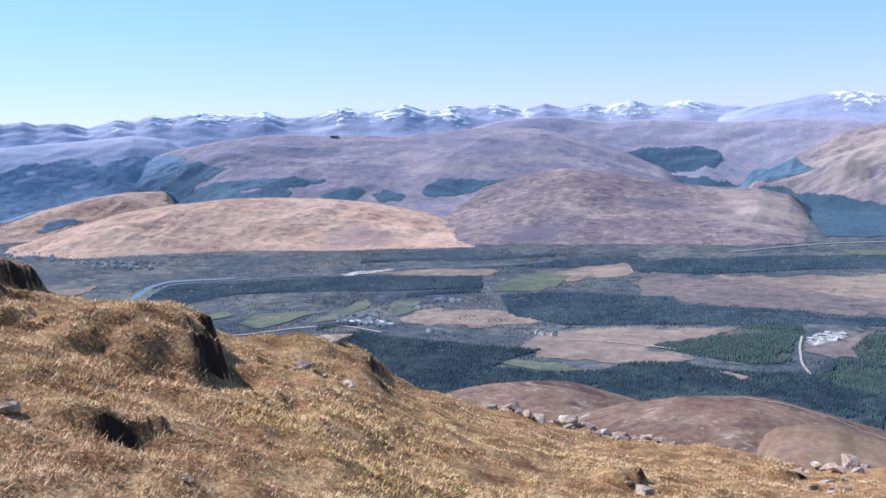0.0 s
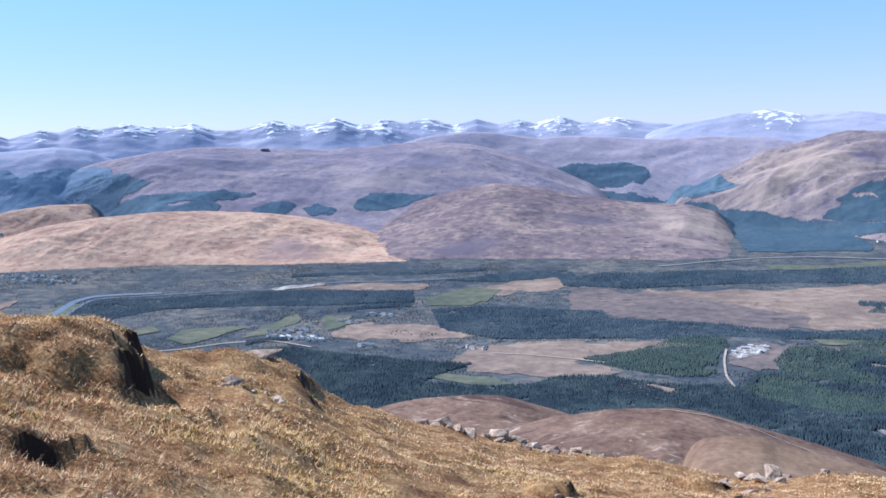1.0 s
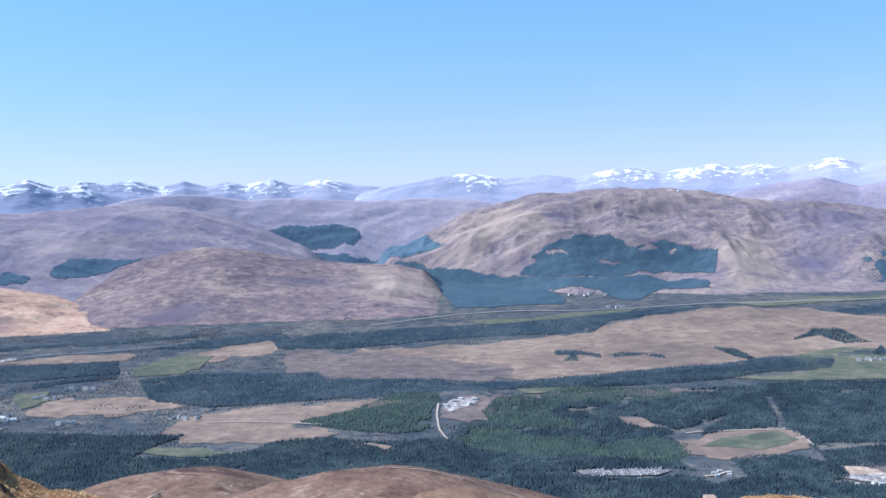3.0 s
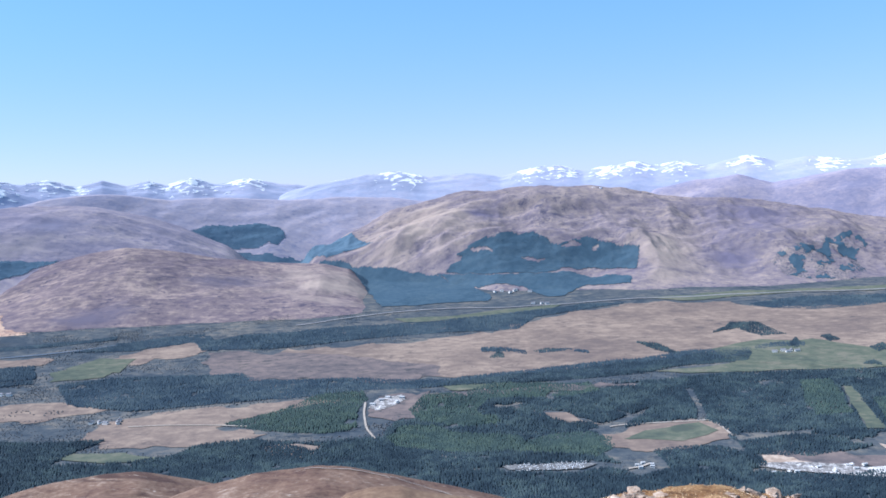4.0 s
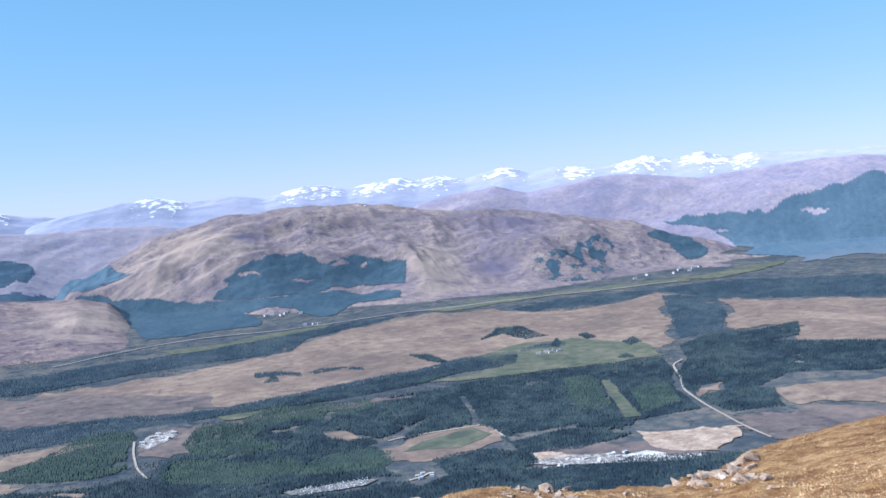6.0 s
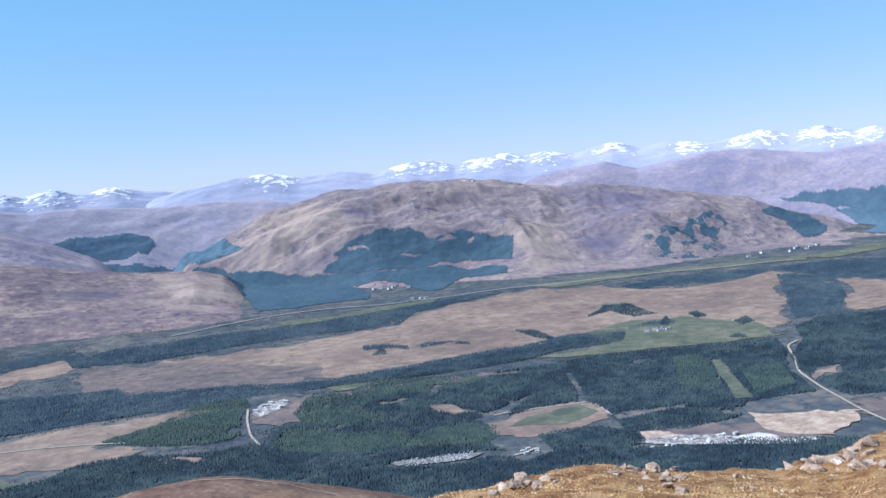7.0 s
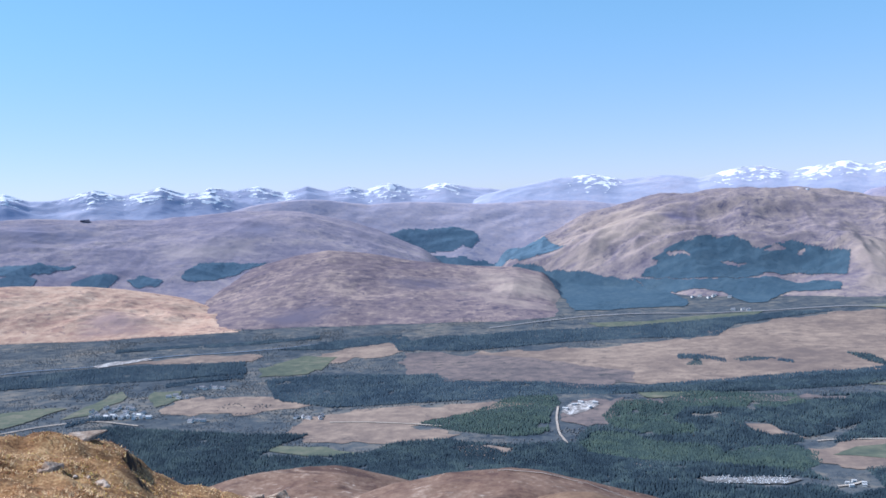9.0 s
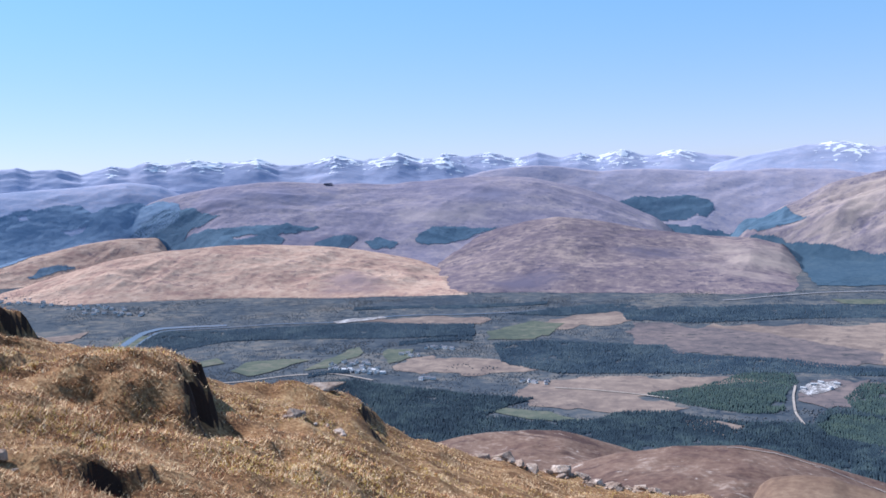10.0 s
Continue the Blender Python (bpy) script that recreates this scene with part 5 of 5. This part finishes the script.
patch('field', [(30, 3321), (221, 3309), (424, 3376), (632, 3413), (578, 3339), (333, 3270), (66, 3250)])
patch('field', [(921, 3414), (1258, 3414), (1650, 3336), (1966, 3257), (1930, 3198), (1435, 3329), (1022, 3336)])
patch('field', [(1909, 3252), (2199, 3256), (2364, 3212), (2283, 3168), (2040, 3163)])
patch('moor', [(460, 2045), (574, 2095), (693, 2102), (713, 2028), (713, 1959), (574, 1925), (477, 1916)])
patch('field', [(489, 2010), (577, 2060), (678, 2075), (695, 2012), (598, 1962), (532, 1988)])
patch('heath', [(-64, 2362), (-31, 2434), (92, 2462), (75, 2295), (-5, 2238), (-50, 2274)])
patch('gravel', [(-54, 2340), (-31, 2405), (31, 2434), (42, 2388), (6, 2337), (-29, 2313)])
patch('sand', [(971, 1860), (1045, 1815), (1088, 1821), (1173, 1767), (1126, 1699), (1033, 1693), (942, 1727), (940, 1790)])
patch('gravel', [(693, 1776), (736, 1808), (819, 1749), (872, 1735), (914, 1699), (1010, 1666), (997, 1635), (850, 1692)])
patch('sand', [(698, 1787), (730, 1828), (790, 1814), (791, 1776)])
patch('moor', [(351, 2237), (405, 2201), (433, 2145), (404, 2133), (363, 2187)])
patch('heath', [(726, 1813), (769, 1855), (944, 1775), (1017, 1686), (1009, 1655), (867, 1725)])
patch('yard', [(211, 1870), (320, 1884), (400, 1860), (366, 1832), (224, 1840)])
patch('moor', [(1834, 2883), (2443, 2343), (2073, 1993), (1663, 2278), (1844, 2457), (1718, 2478), (1633, 2533), (1772, 2711)])
patch('moor', [(1380, 1950), (1492, 1968), (1848, 1780), (1688, 1628), (1351, 1860)])
patch('moor', [(1255, 2078), (1329, 2086), (1300, 2017), (1207, 2013)])
patch('heath', [(1183, 1822), (1393, 1790), (1658, 1600), (1523, 1472), (1171, 1671)])
patch('moor', [(-307, 2070), (-193, 2087), (-133, 2044), (-217, 1989)])
patch('field', [(1092, 2280), (1117, 2273), (1029, 1939), (990, 1949)])
patch('moor', [(-2583, 2740), (-2579, 2881), (-2483, 2922), (-2444, 2754)])

patch('heath', [(41, 2426), (111, 2436), (280, 2433), (455, 2440), (632, 2427), (638, 2395), (447, 2397), (275, 2401), (108, 2400)])
patch('moor', [(377, 2215), (440, 2168), (463, 2122), (409, 2145)])
forest('scrub', 'S', [(-271, 2033), (-228, 2068), (-142, 2020), (-110, 1945), (-158, 1928), (-226, 1949)])
forest('scrub', 'S', [(-223, 2133), (-150, 2130), (-43, 2078), (-65, 2044), (-158, 2079)])
patch('field', [(920, 2727), (1080, 2773), (1230, 2702), (1383, 2577), (1348, 2420), (1209, 2411), (1012, 2520), (927, 2557)])
patch('gravel', [(-1451, 2746), (-1403, 2810), (-1322, 2855), (-1295, 2838), (-1368, 2781), (-1422, 2729)])
patch('moor', [(-1224, 2809), (-1122, 2893), (-992, 2904), (-976, 2857), (-1093, 2816)])
patch('field', [(-1456, 2168), (-1456, 2252), (-1375, 2325), (-1302, 2321), (-1332, 2220), (-1390, 2146)])
patch('field', [(-1605, 2203), (-1556, 2265), (-1516, 2233), (-1548, 2173)])
patch('moor', [(-2184, 2301), (-2119, 2375), (-2075, 2324), (-2127, 2262)])
patch('gravel', [(691, 1784), (725, 1794), (800, 1775), (861, 1752), (866, 1728), (837, 1706), (776, 1724), (720, 1755)])
patch('pale', [(875, 1721), (920, 1727), (946, 1699), (935, 1679), (879, 1697)])
patch('sand', [(716, 1801), (736, 1821), (777, 1804), (805, 1774), (765, 1777)])
patch('field', [(124, 2493), (182, 2489), (241, 2506), (326, 2482), (249, 2444), (163, 2441)])
lane('track', 5, [(-56, 2394), (-59, 2299), (-51, 2166), (-31, 2089)])
lane('track', 5, [(481, 2095), (509, 2103), (575, 2100), (652, 2091), (706, 2089), (714, 2021), (713, 1967)])
lane('track', 5.5, [(1366, 2323), (1314, 2292), (1275, 2186), (1216, 2075), (1196, 1949), (1175, 1789), (1175, 1668)])
lane('road', 9, [(-306, 3276), (-197, 3324), (71, 3431), (549, 3407), (837, 3411), (1282, 3367), (1939, 3212)])
lane('track', 6, [(453, 1821), (483, 1829), (505, 1845)])
lane('river', 24, [(-1900, 2290), (-1921, 2370), (-1938, 2440), (-1922, 2505), (-1850, 2560), (-1746, 2620)])
lane('river', 9, [(-1840, 2250), (-1883, 2369), (-1906, 2483), (-1717, 2604), (-1552, 2707), (-1418, 2759), (-1361, 2828), (-1205, 2905), (-960, 2981), (-799, 3080)])
lane('track', 6, [(-1559, 2016), (-1397, 2077), (-1289, 2175), (-1184, 2226), (-1043, 2200)])
lane('track', 5, [(-603, 2256), (-506, 2253), (-410, 2240), (-317, 2223)])
# loose birch and alder over the whole glen floor
forest("glen_scrub", "S", [(-2300, 2500), (-1500, 1900), (-700, 1850), (100, 2000), (900, 2100), (1700, 2300), (2400, 2900), (1900, 3250), (900, 3330), (0, 3480), (-900, 3400), (-1900, 3100)], PATCHES)
patch("loch", [(2380, 3160), (2560, 3080), (2760, 2960), (2900, 2980), (2640, 3190), (2440, 3240)])
lane("track", 1.1, [(-70, 752), (-20, 757), (30, 742), (75, 715), (110, 690)], -1.6, True)


# ---------------------------------------------------------------- buildings in the glen
def box(bm, x0, x1, y0, y1, z0, z1):
    v = [bm.verts.new(c) for c in ((x0, y0, z0), (x1, y0, z0), (x1, y1, z0), (x0, y1, z0), (x0, y0, z1), (x1, y0, z1), (x1, y1, z1), (x0, y1, z1))]
    for f in ((3, 2, 1, 0), (4, 5, 6, 7), (0, 1, 5, 4), (1, 2, 6, 5), (2, 3, 7, 6), (3, 0, 4, 7)):
        bm.faces.new([v[i] for i in f])


def gable(bm, length, width, eave, ridge, over=0.4):
    a, b = length / 2 + over, width / 2 + over
    v = [bm.verts.new(c) for c in ((-a, -b, eave), (a, -b, eave), (a, b, eave), (-a, b, eave), (-a, 0, ridge), (a, 0, ridge))]
    for f in ((0, 1, 5, 4), (2, 3, 4, 5), (0, 4, 3), (1, 2, 5), (3, 2, 1, 0)):
        bm.faces.new([v[i] for i in f])


def house(name, length, width, eave, ridge, wall, roof, label):
    base = new(name)
    bm = bmesh.new()
    box(bm, -length / 2, length / 2, -width / 2, width / 2, -1.5, eave)
    part("wall", bm, wall, base)
    bm = bmesh.new()
    gable(bm, length, width, eave + 0.02, ridge)
    part("roof", bm, roof, base)
    for k in range(3):
        bm = bmesh.new()
        x = (k - 1) * length * 0.3
        box(bm, x - 0.6, x + 0.6, -width / 2 - 0.06, -width / 2 + 0.1, 0.9, min(eave - 0.4, 2.3))
        part("window", bm, MAT["dark_glass"], base)
    bm = bmesh.new()
    box(bm, length * 0.32, length * 0.32 + 0.9, -0.45, 0.45, eave, ridge + 0.9)
    if name == "house":
        part("chimney", bm, wall, base)
    else:
        bm.free()
    return tagged(base, label, "house" if name == "house" else "building")


def heap(name, label):
    bm = bmesh.new()
    bmesh.ops.create_cone(bm, cap_ends=True, segments=14, radius1=5, radius2=0.6, depth=3.0, matrix=Matrix.Translation((0, 0, 1.3)))
    bmesh.ops.subdivide_edges(bm, edges=bm.edges[:], cuts=2, use_grid_fill=True)
    for v in bm.verts:
        v.co.x += 1.1 * noise.noise(v.co * 0.3)
        v.co.y += 1.1 * noise.noise(v.co * 0.3 + Vector((9, 0, 0)))
        v.co.z += 0.6 * noise.noise(v.co * 0.5)
    me = bpy.data.meshes.new(name)
    bm.to_mesh(me)
    bm.free()
    me.materials.append(MAT["washed_gravel"])
    return tagged(new(name, me), label, "gravel heap")


def scatter(proto, spots, group, seed, scale=1.0):
    rng = np.random.RandomState(seed)
    for n, (x, y) in enumerate(spots):
        z = float(ground_z(np.array(float(x)), np.array(float(y)))) + 1.9
        m = pose(x, y, z, rz=rng.uniform(-25, 25) + rng.choice([0, 90]))
        ob = proto if n == 0 else copy_thing(proto, m)
        ob.matrix_world = m
        tagged(ob, group=group)


def around(x, y, rx, ry, count, seed, least):
    """Spots within an ellipse, none nearer to another than least."""
    rng = np.random.RandomState(seed)
    out = []
    for _ in range(4000):
        if len(out) == count:
            break
        a, b = rng.uniform(-1, 1, 2)
        if a * a + b * b > 1:
            continue
        p = (x + a * rx, y + b * ry)
        if all(math.hypot(p[0] - q[0], p[1] - q[1]) > least for q in out):
            out.append(p)
    return out


scatter(house("house", 14, 8, 4.2, 7.0, MAT["render"], MAT["slate"], "white rendered house with a grey slate roof"), around(-1153, 2297, 75, 45, 18, 1, 16), "houses of the village", 1)
scatter(house("house", 14, 8, 4.2, 7.0, MAT["render"], MAT["sheet"], "white rendered house with a pale roof"), around(-1112, 2263, 60, 14, 12, 2, 16), "houses of the lower village", 2)
scatter(house("house", 14, 8, 4.2, 7.0, MAT["render"], MAT["slate"], "white farm cottage with a slate roof"), around(-1007, 2544, 45, 15, 6, 3, 16), "cottages by the wood", 3)
scatter(house("house", 14, 8, 4.2, 7.0, MAT["render"], MAT["slate"], "white cottage beside a green field"), around(-1063, 2450, 35, 15, 4, 4, 16), "cottages by the field", 4)
scatter(house("house", 14, 8, 4.2, 7.0, MAT["render"], MAT["slate"], "white cottage among trees"), around(-927, 2256, 30, 15, 4, 5, 16), "cottages in the trees", 5)
scatter(house("house", 14, 8, 4.2, 7.0, MAT["render"], MAT["slate"], "white cottage at the moor edge"), around(-659, 2294, 40, 20, 5, 6, 16), "cottages at the moor", 6)
scatter(house("house", 14, 8, 4.2, 7.0, MAT["render"], MAT["slate"], "white house in the far village"), around(-2235, 2621, 150, 60, 24, 7, 16), "houses of the far village", 7)
scatter(house("house", 14, 8, 4.2, 7.0, MAT["render"], MAT["slate"], "white house at the glen end"), around(-2566, 2612, 110, 60, 14, 8, 16), "houses at the glen end", 8)
scatter(house("house", 14, 8, 4.2, 7.0, MAT["render"], MAT["slate"], "white farmhouse with sheds"), around(1104, 2620, 35, 14, 5, 9, 16), "farm buildings", 9)
scatter(house("house", 14, 8, 4.2, 7.0, MAT["render"], MAT["slate"], "white house by the far road"), around(1951, 3361, 160, 35, 8, 10, 16), "houses along the far road", 10)
scatter(house("house", 14, 8, 4.2, 7.0, MAT["render"], MAT["slate"], "white house below the hill"), around(503, 3649, 90, 30, 8, 11, 16), "houses below the hill", 11)
scatter(house("house", 14, 8, 4.2, 7.0, MAT["render"], MAT["slate"], "white house by the road"), around(554, 3433, 40, 12, 3, 12, 16), "houses by the road", 12)
scatter(house("shed", 13, 7, 4, 5.5, MAT["sheet"], MAT["sheet"], "long pale metal works shed on a gravel yard"), around(0, 2382, 42, 45, 5, 21, 20), "works sheds", 21)
scatter(house("shed", 9, 6, 3, 4.2, MAT["render"], MAT["sheet"], "low white metal shed at the gravel works"), around(813, 1737, 110, 18, 7, 22, 18), "gravel works sheds", 22)
scatter(heap("gravel_heap", "pale heap of washed gravel at the works"), around(817, 1746, 110, 14, 7, 24, 11), "gravel heaps", 24)
scatter(house("shed", 8, 5, 2.8, 4.0, MAT["render"], MAT["sheet"], "white building among trees"), around(488, 1828, 24, 18, 5, 23, 11), "visitor buildings", 23)
CAR_PARK = (304, 1859)


def crag(x, y, length, height, material, name, label, seed):
    ob = new(name, ROCKS[seed].copy())
    ob.data.materials[0] = material
    ob.matrix_world = Matrix.LocRotScale((x, y, float(land(np.array(float(x)), np.array(float(y)))) + height * 0.2), Euler((0, 0, 0.4)), (length, length * 0.5, height))
    return tagged(ob, label, name.replace("_", " "))


crag(-1963, 3737, 24, 9, MAT["heather"], "crag", "dark rocky crag on the moor ridge", 2)
crag(899, 4118, 12, 3, MAT["snow"], "snow_patch", "small white snow patch on the hilltop", 4)
crag(934, 4119, 9, 3, MAT["snow"], "snow_patch", "small white snow patch below the hilltop", 5)



def parked_car():
    base = new("parked_car")
    bm = bmesh.new()
    box(bm, -2.2, 2.2, -0.9, 0.9, 0.3, 0.95)
    bmesh.ops.bevel(bm, geom=bm.edges[:], offset=0.12, segments=1, affect="EDGES")
    part("body", bm, MAT["paint"], base)
    bm = bmesh.new()
    box(bm, -1.5, 1.1, -0.8, 0.8, 0.95, 1.5)
    bmesh.ops.bevel(bm, geom=bm.edges[:], offset=0.2, segments=1, affect="EDGES")
    part("cabin", bm, MAT["paint"], base)
    for x in (-1.35, 1.35):
        for y in (-0.8, 0.8):
            bm = bmesh.new()
            bmesh.ops.create_cone(bm, cap_ends=True, segments=10, radius1=0.33, radius2=0.33, depth=0.22, matrix=Matrix.Translation((x, y, 0.33)) @ Matrix.Rotation(math.pi / 2, 4, "X"))
            part("wheel", bm, MAT["dark_glass"], base)
    return tagged(base, "pale parked car on a gravel car park", "car", "cars on the car park")


car = parked_car()
rng = np.random.RandomState(77)
for row in range(5):
    for n in range(30):
        if rng.rand() < 0.3:
            continue
        x, y = CAR_PARK[0] - 64 + n * 4.4 + row * 4 + rng.uniform(-1.2, 1.2), CAR_PARK[1] - 24 + row * 10 + rng.uniform(-2.2, 2.2)
        z = float(ground_z(np.array(x), np.array(y))) + 1.95
        m = pose(x, y, z, rz=rng.choice([0, 90, 90]) + rng.uniform(-12, 12))
        copy_thing(car, m)
car.matrix_world = pose(CAR_PARK[0], CAR_PARK[1] + 24, float(ground_z(np.array(CAR_PARK[0] * 1.0), np.array(CAR_PARK[1] + 24.0))) + 1.95)
